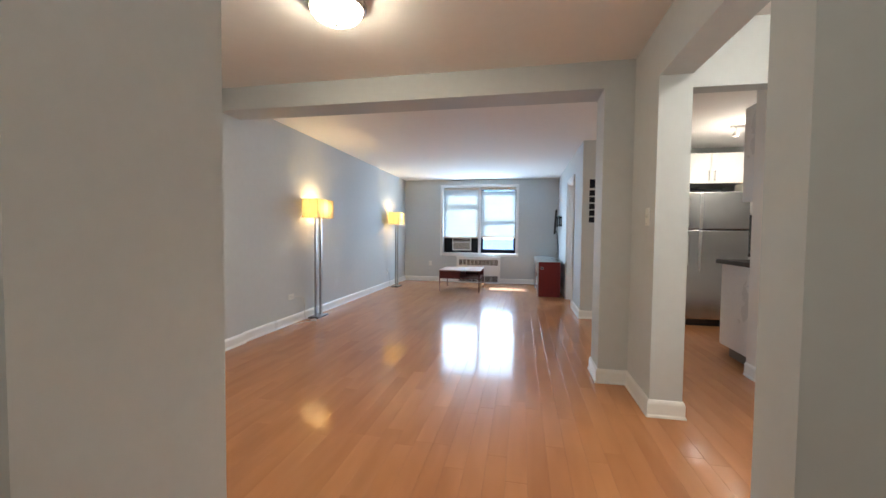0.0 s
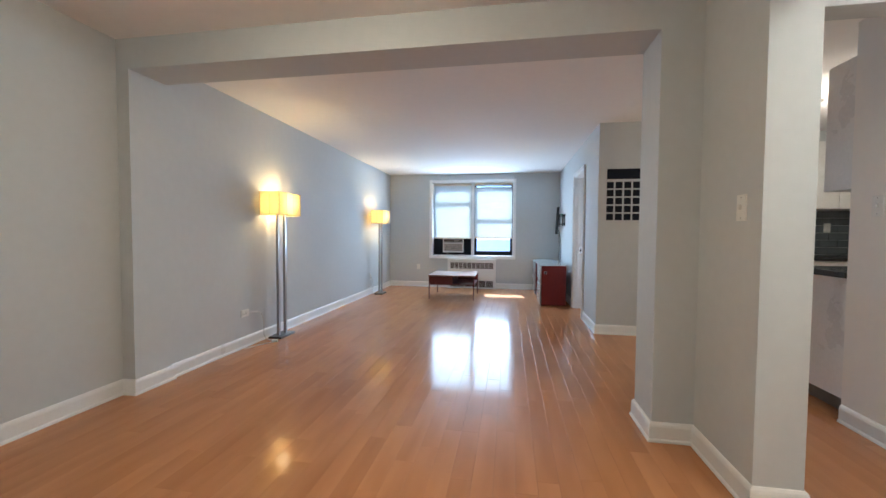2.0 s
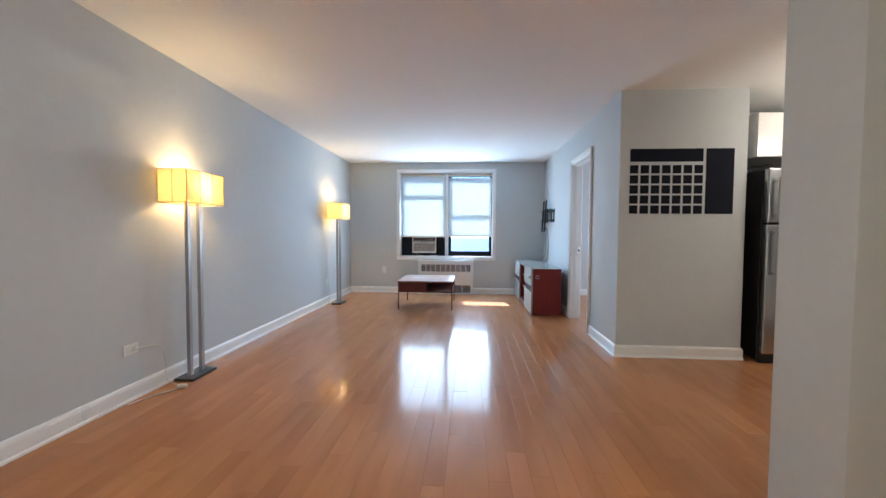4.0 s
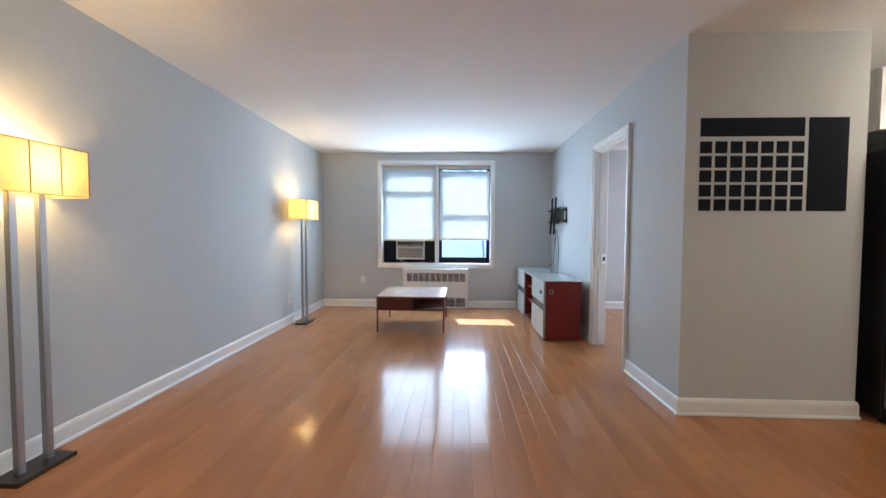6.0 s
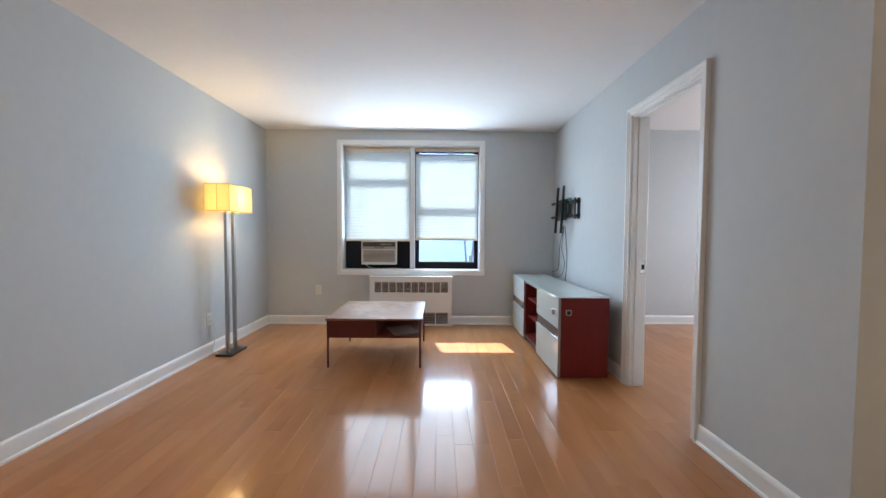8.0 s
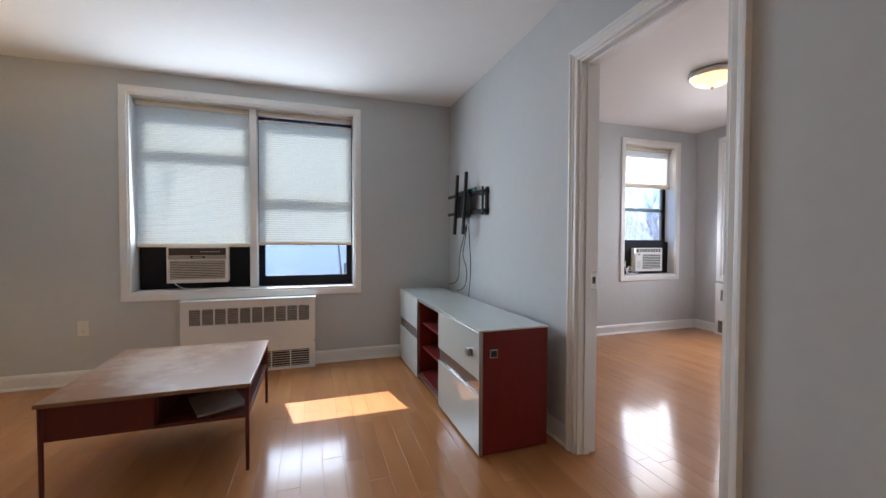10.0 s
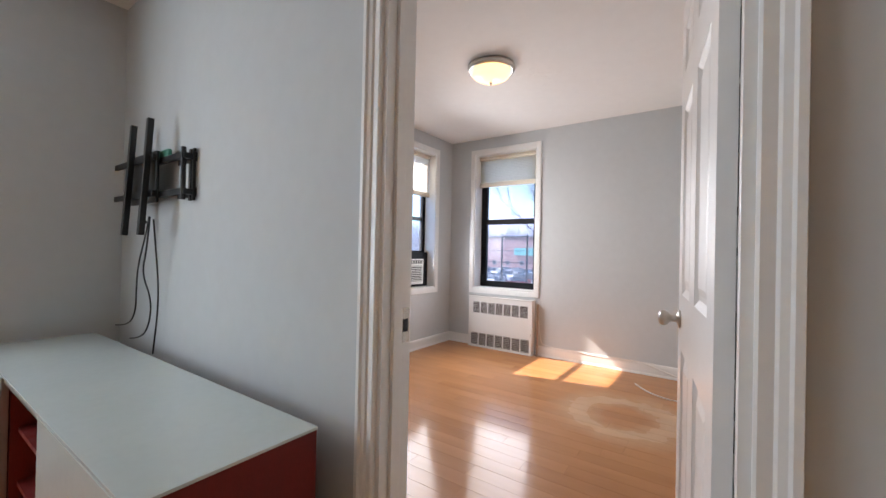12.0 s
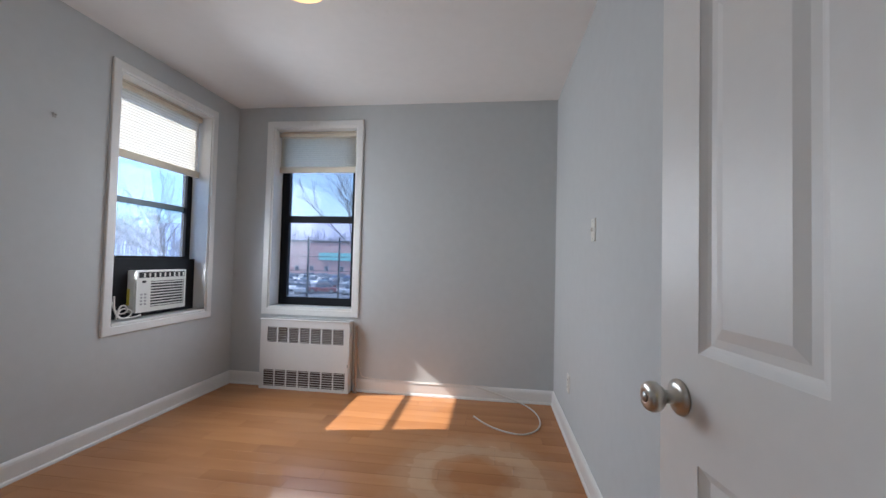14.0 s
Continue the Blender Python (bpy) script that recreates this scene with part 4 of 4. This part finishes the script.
# ---- switches, outlets, detector ----
def wall_plate(name, m, kind, label, category):
    """A cover plate in local axes: x across, z up, its face towards -y."""
    p = tagged(new(name), label, category, category + "s")
    p.matrix_basis = m
    part("cover_plate", boxed(-0.036, -0.006, -0.058, 0.036, 0.001, 0.058, 0.003), M_PLASTIC, p)
    if kind == "switch":
        part("toggle", boxed(-0.006, -0.017, -0.008, 0.006, -0.006, 0.012, 0.002), M_PLASTIC, p)
    else:
        for zz in (-0.022, 0.022):
            so = part("socket_face", boxed(-0.017, -0.008, zz - 0.014, 0.017, -0.006, zz + 0.014, 0.002), M_PLASTIC, p)
            for xx in (-0.007, 0.007):
                # strips on the face, coloured dark as if cut in
                part("slot", boxed(xx - 0.001, -0.0085, zz - 0.005, xx + 0.001, -0.0078, zz + 0.005), M_DARK, so)
    for zz in ((-0.045, 0.045) if kind == "switch" else (0.0,)):
        part("screw", rod(bmesh.new(), (0, -0.0075, zz), (0, -0.005, zz), 0.003, 8), M_STEEL, p)
    return p


wall_plate("light_switch", pose(0.94, 2.80, 1.27, 0, 0, -90), "switch", "white toggle switch on the grey column", "light switch")
wall_plate("light_switch", pose(1.97, 3.459, 1.32, 0, 0, -90), "switch", "white toggle switch beside the kitchen", "light switch")
wall_plate("light_switch", pose(3.08, 6.48, 1.31, 0, 0, 180), "switch", "white toggle switch on the bedroom wall", "light switch")
wall_plate("power_outlet", pose(-2.67, 4.38, 0.34, 0, 90, 90), "outlet", "white outlet lying sideways above the baseboard", "power outlet")
wall_plate("power_outlet", pose(-2.67, 7.97, 0.33, 0, 0, 90), "outlet", "white outlet behind the floor lamp", "power outlet")
wall_plate("power_outlet", pose(-2.03, 9.235, 0.43), "outlet", "white outlet on the window wall", "power outlet")
wall_plate("power_outlet", pose(3.68, 6.48, 0.36, 0, 0, 180), "outlet", "white outlet low on the bedroom wall", "power outlet")
sd = thing("smoke_detector", 1.66, 2.70, 2.30, 0, "round cream smoke detector on the header", "smoke detector")
part("body", lathe([(0.068, 0.0), (0.068, 0.012), (0.062, 0.028), (0.045, 0.036), (0.01, 0.038)], 40, pose(0, 0, 0, 90)), M_PLASTIC, sd)
part("test_button", lathe([(0.012, 0.036), (0.011, 0.041)], 20, pose(0.02, 0, -0.015, 90)), M_BLIND_RAIL, sd)

# black and white print on the wall behind the open door
pr = thing("wall_print", 1.36, 6.48, 0.12, 0, "tall white paper print with black bars behind the door", "poster")
part("sheet", boxed(0.0, 0.0005, 0.0, 0.30, 0.003, 1.86), M_PAPERWHITE, pr)
rng = random.Random(9)
zz = 0.03
while zz < 1.8:
    hh = rng.choice((0.02, 0.05, 0.11, 0.16))
    part("dark_bar", boxed(0.01, 0.003, zz, 0.29, 0.0042, min(zz + hh, 1.85)), M_CHALK, pr)
    zz += hh + rng.choice((0.03, 0.08, 0.14))

# white cord on the bedroom floor, and cords by the lamp, air conditioner and sill
for name, pts, r, label in (
    ("cable", [(3.93, 7.10, 0.006), (3.80, 7.02, 0.005), (3.69, 6.86, 0.005), (3.68, 6.74, 0.005), (3.80, 6.64, 0.005), (4.0, 6.62, 0.005), (4.2, 6.68, 0.006), (4.25, 6.85, 0.05), (4.268, 7.1, 0.113)], 0.005, "loose white cord curled on the bedroom floor"),
    ("cable", [(-2.655, 4.38, 0.34), (-2.645, 4.50, 0.335), (-2.64, 4.60, 0.31), (-2.635, 4.64, 0.2), (-2.63, 4.62, 0.06), (-2.61, 4.66, 0.006), (-2.54, 4.64, 0.006), (-2.47, 4.60, 0.02), (-2.50, 4.55, 0.006), (-2.56, 4.48, 0.006), (-2.62, 4.30, 0.006)], 0.003, "clear lamp cord trailing along the baseboard"),
    ("cable", [(-2.655, 7.97, 0.33), (-2.63, 8.02, 0.25), (-2.635, 8.0, 0.08), (-2.63, 7.93, 0.008), (-2.57, 7.98, 0.012)], 0.003, "lamp cord dropping from the outlet"),
    ("cable", [(-1.44, 9.25, 0.76), (-1.40, 9.22, 0.72), (-1.30, 9.23, 0.70), (-1.15, 9.25, 0.698), (-1.02, 9.24, 0.70), (-0.92, 9.26, 0.698)], 0.004, "white power cord along the window sill"),
    ("cable", [(3.22, 9.35, 0.86), (3.20, 9.33, 0.78), (3.24, 9.33, 0.71), (3.33, 9.34, 0.72), (3.35, 9.35, 0.76), (3.28, 9.36, 0.78), (3.23, 9.34, 0.73), (3.30, 9.33, 0.705), (3.40, 9.335, 0.72)], 0.005, "white power cord coiled on the sill"),
    ("cable", [(3.19, 9.36, 0.90), (3.21, 9.35, 0.80), (3.25, 9.35, 0.74), (3.31, 9.34, 0.75), (3.30, 9.35, 0.80), (3.24, 9.34, 0.79), (3.22, 9.33, 0.71)], 0.005, "white power cord coiled on the sill"),
):
    tagged(cord(name, pts, r, M_CORD), label, "cord")
rc = tagged(part("remote_control", boxed(-0.06, -0.02, 0, 0.06, 0.02, 0.016, 0.004), M_PLASTIC), "white remote control lying on the window sill", "remote control")
rc.matrix_basis = pose(-1.09, 9.245, 0.6935, 0, 0, 8)
part("red_label", boxed(-0.01, -0.015, 0.016, 0.04, 0.015, 0.0175), M_REDTAG, rc)
hook = thing("wall_hook", 2.80, 9.31, 1.86, 0, "tiny metal screw hook in the bedroom wall", "hook")
part("pin", rod(bmesh.new(), (0, 0.002, 0), (0, -0.018, 0), 0.003, 8), M_STEEL, hook)
part("plug", boxed(-0.008, -0.004, -0.012, 0.008, 0.001, 0.012, 0.002), M_STEEL, hook)
tagged(cord("cable", [(4.282, 8.12, 0.40), (4.282, 8.10, 0.16), (4.282, 8.05, 0.116), (4.282, 7.6, 0.114), (4.282, 7.2, 0.115), (4.282, 7.0, 0.114)], 0.004, M_CORD), "white cable laid along the baseboard top", "cable")
pipe = thing("heating_pipe", 4.262, 8.125, 0, 0, "thin painted heating pipe beside the radiator cover", "pipe")
part("riser", rod(bmesh.new(), (0, 0, 0), (0, 0, 0.56), 0.011, 14), M_PIPE, pipe)
part("collar", rod(bmesh.new(), (0, 0, 0), (0, 0, 0.012), 0.02, 16), M_PIPE, pipe)
tagged(cord("cable", [(4.23, 8.96, 0.606), (4.214, 8.88, 0.607), (4.216, 8.7, 0.606), (4.222, 8.5, 0.606), (4.218, 8.3, 0.607), (4.225, 8.18, 0.606)], 0.004, M_ACGREY), "thin grey cable lying along the radiator cover", "cable")

sw = thing("cord_switch", -2.485, 4.60, 0, 25, "small white switch on the floor lamp's cord", "cord switch")
part("body", boxed(-0.032, -0.017, 0.0, 0.032, 0.017, 0.026, 0.007), M_PLASTIC, sw)
part("slider", boxed(-0.012, -0.006, 0.026, 0.012, 0.006, 0.031, 0.002), M_CORD, sw)

# edge trim of the passage wall
structure(part("trim", boxed(1.945, 2.62, 0, 1.97, 2.70, 2.06, 0.003), M_TRIM), "white painted edge trim of the passage wall", "trim")


# ---- kitchen ----
def bar_handle(parent, x, y, z0, z1, out):
    h = rod(bmesh.new(), (x, y + out * 0.028, z0), (x, y + out * 0.028, z1), 0.005, 10)
    for z in (z0 + 0.012, z1 - 0.012):
        rod(h, (x, y, z), (x, y + out * 0.028, z), 0.004, 8)
    return part("handle", h, M_STEEL, parent, "slim steel bar handle")


def cabinet(x, y, z, w, d, h, doors, label, toe=0.0, face=-1):
    """Kitchen unit with its doors towards -y (face -1) or +y (face 1)."""
    c = thing("kitchen_cabinet", x, y, z, 0, label, "cabinet", "kitchen cabinets")
    part("body", boxed(0, 0.02 if face < 0 else 0, toe, w, d if face < 0 else d - 0.02, h), M_CABINET, c)
    if toe:
        part("toe_kick", boxed(0.06, 0.07, 0, w - 0.002, d - 0.07, toe), M_KICK, c)
    ya, yb = (0.0, 0.019) if face < 0 else (d - 0.019, d)
    for i in range(doors):
        dw = w / doors
        door = part("door", boxed(i * dw + 0.002, ya, toe + 0.003, (i + 1) * dw - 0.002, yb, h - 0.003, 0.0015), M_CABINET, c)
        hx = (i + 1) * dw - 0.035 if i % 2 == 0 else i * dw + 0.035
        lo = 0.03 if toe == 0 else h - 0.17
        bar_handle(door, hx, ya if face < 0 else yb, lo, lo + 0.13, face)
    return c


cabinet(2.04, 3.648, 0, 0.75, 0.61, 0.885, 2, "white base cabinet ending beside the passage", 0.11, 1)
cabinet(2.79, 3.648, 0, 0.75, 0.61, 0.885, 2, "white base cabinet along the kitchen wall", 0.11, 1)
tagged(part("worktop", boxed(1.995, 3.65, 0.886, 3.56, 4.28, 0.925, 0.004), M_COUNTER), "polished black stone worktop", "worktop")
cabinet(2.06, 3.648, 1.45, 0.75, 0.34, 0.83, 2, "white wall cabinet high on the kitchen wall", 0, 1)
cabinet(2.81, 3.648, 1.45, 0.75, 0.34, 0.83, 2, "white wall cabinet high on the kitchen wall", 0, 1)
cabinet(2.13, 5.66, 1.83, 0.76, 0.70, 0.39, 2, "white cabinet over the refrigerator")
cabinet(2.95, 5.75, 0, 0.66, 0.61, 0.885, 1, "white base cabinet beside the refrigerator", 0.11)
cabinet(3.61, 5.75, 0, 0.66, 0.61, 0.885, 1, "white base cabinet in the kitchen corner", 0.11)
tagged(part("worktop", boxed(2.93, 5.73, 0.886, 4.295, 6.355, 0.925, 0.004), M_COUNTER), "polished black stone worktop", "worktop")
cabinet(2.95, 6.02, 1.46, 0.66, 0.34, 0.77, 2, "white wall cabinet over the tiled splashback")
cabinet(3.61, 6.02, 1.46, 0.66, 0.34, 0.77, 2, "white wall cabinet over the tiled splashback")

fr = thing("refrigerator", 2.13, 5.50, 0, 0, "stainless steel top-freezer refrigerator with black sides", "refrigerator")
part("cabinet_body", boxed(0, 0.075, 0.02, 0.76, 0.78, 1.70, 0.006), M_FRSIDE, fr, "black textured sides")
part("kick_grille", boxed(0.01, 0.05, 0.0, 0.75, 0.10, 0.085), M_DARK, fr)
for z0, z1, hz0, hz1 in ((0.09, 1.222, 0.78, 1.17), (1.234, 1.705, 1.27, 1.62)):
    dr = part("fridge_door", boxed(0, 0, z0, 0.76, 0.068, z1, 0.012), M_FRSTEEL, fr, "brushed stainless door")
    h = rod(bmesh.new(), (0.06, -0.045, hz0), (0.06, -0.045, hz1), 0.012, 14)
    for z in (hz0 + 0.02, hz1 - 0.02):
        rod(h, (0.06, 0.0, z), (0.06, -0.045, z), 0.009, 10)
    part("handle", h, M_STEEL, dr, "curved steel bar handle")
part("hinge_cap", boxed(0.70, 0.01, 1.705, 0.75, 0.06, 1.72, 0.003), M_BLKMETAL, fr)

sl = thing("spot_light", 2.63, 5.12, H_LIV, 0, "small nickel ceiling spot with glass cups, lit", "spot light")
part("bar", boxed(-0.16, -0.025, -0.025, 0.16, 0.025, 0.0, 0.004), M_NICKEL, sl)
for xx in (-0.11, 0.11):
    part("stem", rod(bmesh.new(), (xx, 0, -0.025), (xx, -0.01, -0.07), 0.006), M_NICKEL, sl)
    part("cup", lathe([(0.015, 0.0), (0.03, -0.02), (0.036, -0.06), (0.034, -0.06), (0.02, -0.02)], 20, pose(xx, -0.01, -0.065, 20)), M_NICKEL, sl)
    part("light_bulb", lathe([(0.01, -0.025), (0.022, -0.045), (0.02, -0.06), (0.004, -0.068)], 16, pose(xx, -0.01, -0.065, 20)), M_BULB, sl)
bulb("spot_glow", 2.63, 5.0, H_LIV - 0.42, 3.8, (1.0, 0.82, 0.6), 0.05)
# fill domes out of view, added to brighten the hall and the passage
dome_light(0.1, -0.7, H_FOY, "unseen dome light added to brighten the entry hall", M_BOWL_HALL_FILL)
dome_light(1.5, 1.55, H_FOY, "unseen dome light added to brighten the side passage", M_BOWL_PASSAGE_FILL)

# tiled splashback
splash = structure(part("wall_splashback", boxed(2.95, 6.352, 0.925, 4.3, 6.3605, 1.46), M_GROUT), "splashback of grey glass brick tiles with pale joints", "splashback")
tile = boxed(0.002, -0.006, 0.002, 0.196, 0.0, 0.0865)
tile_me = bpy.data.meshes.new("tile")
tile.to_mesh(tile_me)
tile.free()
tile_me.materials.append(M_BACKTILE)
for r in range(6):
    for k in range(7):
        o = new("tile", tile_me)
        o.parent = splash
        o.location = (2.95 + k * 0.198 - (0.099 if r % 2 else 0), 6.352, 0.927 + r * 0.0885)
wall_plate("power_outlet", pose(3.72, 6.345, 1.25), "outlet", "white outlet on the tiled splashback", "power outlet")


# ---- outside ----
GROUND = -4.0
structure(part("ground", boxed(-300, -100, GROUND - 0.5, 500, 400, GROUND), M_ASPHALT), "pale sunlit asphalt of the car park", "ground")


structure(part("foundation", boxed(-2.9, -2.2, GROUND, 4.65, 9.6, -0.2), M_FACADE), "plain pale base of the building", "wall")


def bare_tree(x, y, h, seed):
    rng = random.Random(seed)
    t = thing("bare_tree", x, y, GROUND, 0, "leafless tree with many thin grey branches", "tree", "bare trees")
    trunk, twigs = bmesh.new(), bmesh.new()

    def grow(bm, p, way, length, r, level):
        q = p + way * length
        rod(bm if level < 2 else twigs, p, q, r, 6 if level < 3 else 4, r * 0.7)
        if level >= 5:
            return
        for k in range(4 if level < 3 else 3):
            turn = Vector((rng.uniform(-1, 1), rng.uniform(-1, 1), rng.uniform(-0.25, 0.75)))
            grow(bm, p + way * length * rng.uniform(0.55, 1.0), (way * 0.75 + turn * 0.75).normalized(), length * rng.uniform(0.6, 0.8), r * 0.58, level + 1)

    grow(trunk, Vector((0, 0, 0)), Vector((0.03, 0.05, 1)).normalized(), h * 0.33, 0.006 * h, 0)
    part("trunk", trunk, M_BARK, t)
    part("crown", twigs, M_BARK, t, "tangle of thin bare twigs")
    return t


# the last two are added upsun so branches shade the north windows
for k, (x, y, h) in enumerate(((20, 12.6, 14), (22, 26, 12), (6.5, 26, 12), (14, 31, 13), (34, 16, 13), (17, 28, 12), (26, 40, 13), (-2.9, 17.2, 14), (0.6, 19.5, 13))):
    bare_tree(x, y, h, 11 + k)


def parked_car(x, y, rz, paint, label):
    c = thing("parked_car", x, y, GROUND, rz, label, "car", "parked cars")
    body = boxed(-2.2, -0.88, 0.25, 2.2, 0.88, 0.85, 0.12)
    part("body", body, paint, c)
    cab = boxed(-1.3, -0.78, 0.85, 1.0, 0.78, 1.42, 0.02)
    for v in cab.verts:
        if v.co.z > 1.2:
            v.co.x *= 0.72
            v.co.y *= 0.86
    part("cabin_glass", cab, M_CARGLASS, c, "dark car windows")
    part("roof", boxed(-0.92, -0.66, 1.415, 0.72, 0.66, 1.45, 0.015), paint, c)
    for sx in (-1.35, 1.35):
        for sy in (-0.80, 0.80):
            wh = part("wheel", rod(bmesh.new(), (sx, sy - 0.11, 0.32), (sx, sy + 0.11, 0.32), 0.32, 20), M_TYRE, c)
            part("rim", rod(bmesh.new(), (sx, sy - 0.115, 0.32), (sx, sy + 0.115, 0.32), 0.19, 14), M_STEEL, wh)
    for sy in (-0.6, 0.6):
        part("headlight", boxed(2.16, sy - 0.15, 0.6, 2.21, sy + 0.15, 0.72, 0.02), M_PLASTIC, c)
    return c


rng = random.Random(4)
paints = [shader("car_paint_" + n, col, 0.25, 0.2, coat=0.5) for n, col in (("silver", (0.6, 0.63, 0.68)), ("white", (0.75, 0.75, 0.76)), ("blue", (0.22, 0.32, 0.55)), ("grey", (0.25, 0.27, 0.30)), ("red", (0.35, 0.05, 0.04)))]
names = ["silver", "white", "blue", "grey", "red"]
for row, x in enumerate((56.0, 63.0, 72.0, 82.0, 92.0)):
    for k in range(8):
        i = rng.choice((0, 0, 1, 1, 1, 2, 2, 3, 4))
        parked_car(x + rng.uniform(-2.0, 2.0), 7.0 + (x - 1) * 0.3 + k * (x - 1) * 0.048, 90 * rng.randrange(4) + rng.uniform(-20, 20), paints[i], names[i] + " car parked in the sunlit car park")


def far_house(x, y, w, d, h, rz, wallm, label, floors, cols):
    b = thing("far_building", x, y, GROUND, rz, label, "building", "far buildings")
    wl = part("wall", boxed(-w / 2, 0, 0, w / 2, d, h), wallm, b)
    part("roof", boxed(-w / 2 - 0.3, -0.3, h, w / 2 + 0.3, d + 0.3, h + 0.4), M_ROOF, b)
    for f in range(floors):
        for c in range(cols):
            xx = -w / 2 + w * (c + 0.5) / cols
            zz = 1.0 + f * (h - 0.6) / floors
            wi = part("window", boxed(xx - 0.75, -0.06, zz, xx + 0.75, 0.0, zz + 1.5), M_PLASTIC, b)
            part("window_pane", boxed(xx - 0.66, -0.08, zz + 0.09, xx + 0.66, -0.06, zz + 1.41), M_CARGLASS, wi)
    return b


shop = far_house(120, 62, 50, 12, 10.2, -90, M_BRICKFAR, "low red-brick shop building with a turquoise fascia", 1, 10)
part("fascia", boxed(0, -0.6, 4.3, 25, -0.1, 6.7), M_AQUA, shop, "turquoise shop fascia")

# bare woods on the rise behind the car park, haze painted into their colour
woods_v, woods_f = [], []
rng = random.Random(21)


def spike(p, q, r):
    base = len(woods_v)
    side = (q - p).cross(Vector((0.3, 0.9, 0.2))).normalized() * r
    other = (q - p).cross(side).normalized() * r
    woods_v.extend([p + side, p - side * 0.5 + other * 0.8, p - side * 0.5 - other * 0.8, q])
    woods_f.extend([(base, base + 1, base + 3), (base + 1, base + 2, base + 3), (base + 2, base, base + 3)])


for k in range(520):
    if k < 300:
        foot = Vector((rng.uniform(136, 150), rng.uniform(30, 130), GROUND + rng.uniform(1, 5)))
    else:
        foot = Vector((rng.uniform(30, 125), rng.uniform(85, 130), GROUND + rng.uniform(0, 3)))
    tall = rng.uniform(8, 14)
    spike(foot, foot + Vector((rng.uniform(-1, 1), rng.uniform(-1, 1), tall)), 0.22)
    for j in range(9):
        a = foot + Vector((0, 0, tall * rng.uniform(0.25, 0.8)))
        spike(a, a + Vector((rng.uniform(-3, 3), rng.uniform(-3, 3), rng.uniform(1.5, 5))), 0.10)
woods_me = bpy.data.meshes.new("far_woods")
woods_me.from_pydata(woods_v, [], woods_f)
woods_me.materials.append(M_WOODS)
tagged(new("far_woods", woods_me), "belt of leafless woods far behind, haze painted in as mauve-grey", "woods", kind="stuff")
# ridge behind the woods, glowing by itself to look hazy
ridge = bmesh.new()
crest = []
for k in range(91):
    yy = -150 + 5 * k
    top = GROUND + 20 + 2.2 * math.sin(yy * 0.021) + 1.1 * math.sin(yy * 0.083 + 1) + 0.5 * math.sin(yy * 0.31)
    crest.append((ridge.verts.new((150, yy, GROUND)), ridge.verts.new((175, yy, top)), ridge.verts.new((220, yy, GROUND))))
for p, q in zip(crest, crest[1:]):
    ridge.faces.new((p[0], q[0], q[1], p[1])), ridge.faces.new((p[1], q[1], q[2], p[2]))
structure(part("backdrop", ridge, M_HILL_GLOW, None, "", True), "low mauve hillside closing the view, its haze a painted glow", "hillside")

# iron railing outside the bedroom window
gr = thing("iron_railing", 6.3, 9.36, GROUND, -90, "thin dark iron railing outside the window", "railing")
for xx in (-1.3, -0.23, 0.23, 1.3):
    part("post", boxed(xx - 0.012, -0.012, 0, xx + 0.012, 0.012, 5.43, 0.003), M_BLKMETAL, gr)
for k in range(14):
    part("bar", rod(bmesh.new(), (-1.3, 0, 2.75 + 0.2 * k), (1.3, 0, 2.75 + 0.2 * k), 0.005, 6), M_BLKMETAL, gr)

# ---- floor boards ----
rng = random.Random(7)
floor = bpy.data.objects["floor"]


def board_mesh(length):
    bm = bmesh.new()
    w, g, c = 0.1, 0.0004, 0.0007
    top = [bm.verts.new(q) for q in ((g + c, g + c, 0), (w - g - c, g + c, 0), (w - g - c, length - g - c, 0), (g + c, length - g - c, 0))]
    rim = [bm.verts.new(q) for q in ((g, g, -c * 0.4), (w - g, g, -c * 0.4), (w - g, length - g, -c * 0.4), (g, length - g, -c * 0.4))]
    low = [bm.verts.new(v.co - Vector((0, 0, 0.013 - c))) for v in rim]
    bm.faces.new(top)
    for k in range(4):
        j = (k + 1) % 4
        bm.faces.new((rim[k], rim[j], top[j], top[k])), bm.faces.new((low[k], low[j], rim[j], rim[k]))
    me = bpy.data.meshes.new("board")
    bm.to_mesh(me)
    bm.free()
    me.materials.append(M_FLOOR)
    return me


LENGTHS = (0.45, 0.6, 0.9, 1.2)
board_mes = {q: board_mesh(q) for q in LENGTHS}
far_v, far_f, near = [], [], 0
for i in range(-28, 44):
    y = -2.15 + rng.choice((0.0, 0.1, 0.2, 0.3, 0.4))
    while y < 9.31:
        q = rng.choice(LENGTHS[1:] if rng.random() < 0.85 else LENGTHS)
        if y + q > 9.62:
            q = LENGTHS[0]
        x = -0.027 + 0.1 * i
        m = pose(x, y, 0, rng.uniform(-0.012, 0.012), rng.uniform(-0.07, 0.07), 0)
        close = (-1.15 < x < 0.75 and 1.2 < y < 9.0) or (2.0 < x < 3.9 and 6.5 < y < 8.2)
        if close and near < 300:
            o = new("board", board_mes[q])
            o.parent, o.matrix_basis = floor, m
            near += 1
        else:
            base = len(far_v)
            me = board_mes[q]
            far_v += [m @ v.co for v in me.vertices]
            far_f += [[base + k for k in p.vertices] for p in me.polygons]
        y += q
me = bpy.data.meshes.new("more_boards")
me.from_pydata(far_v, [], far_f)
me.materials.append(M_FLOOR)
rest = new("more_boards", me)
rest.parent = floor
tagged(rest, kind="stuff")
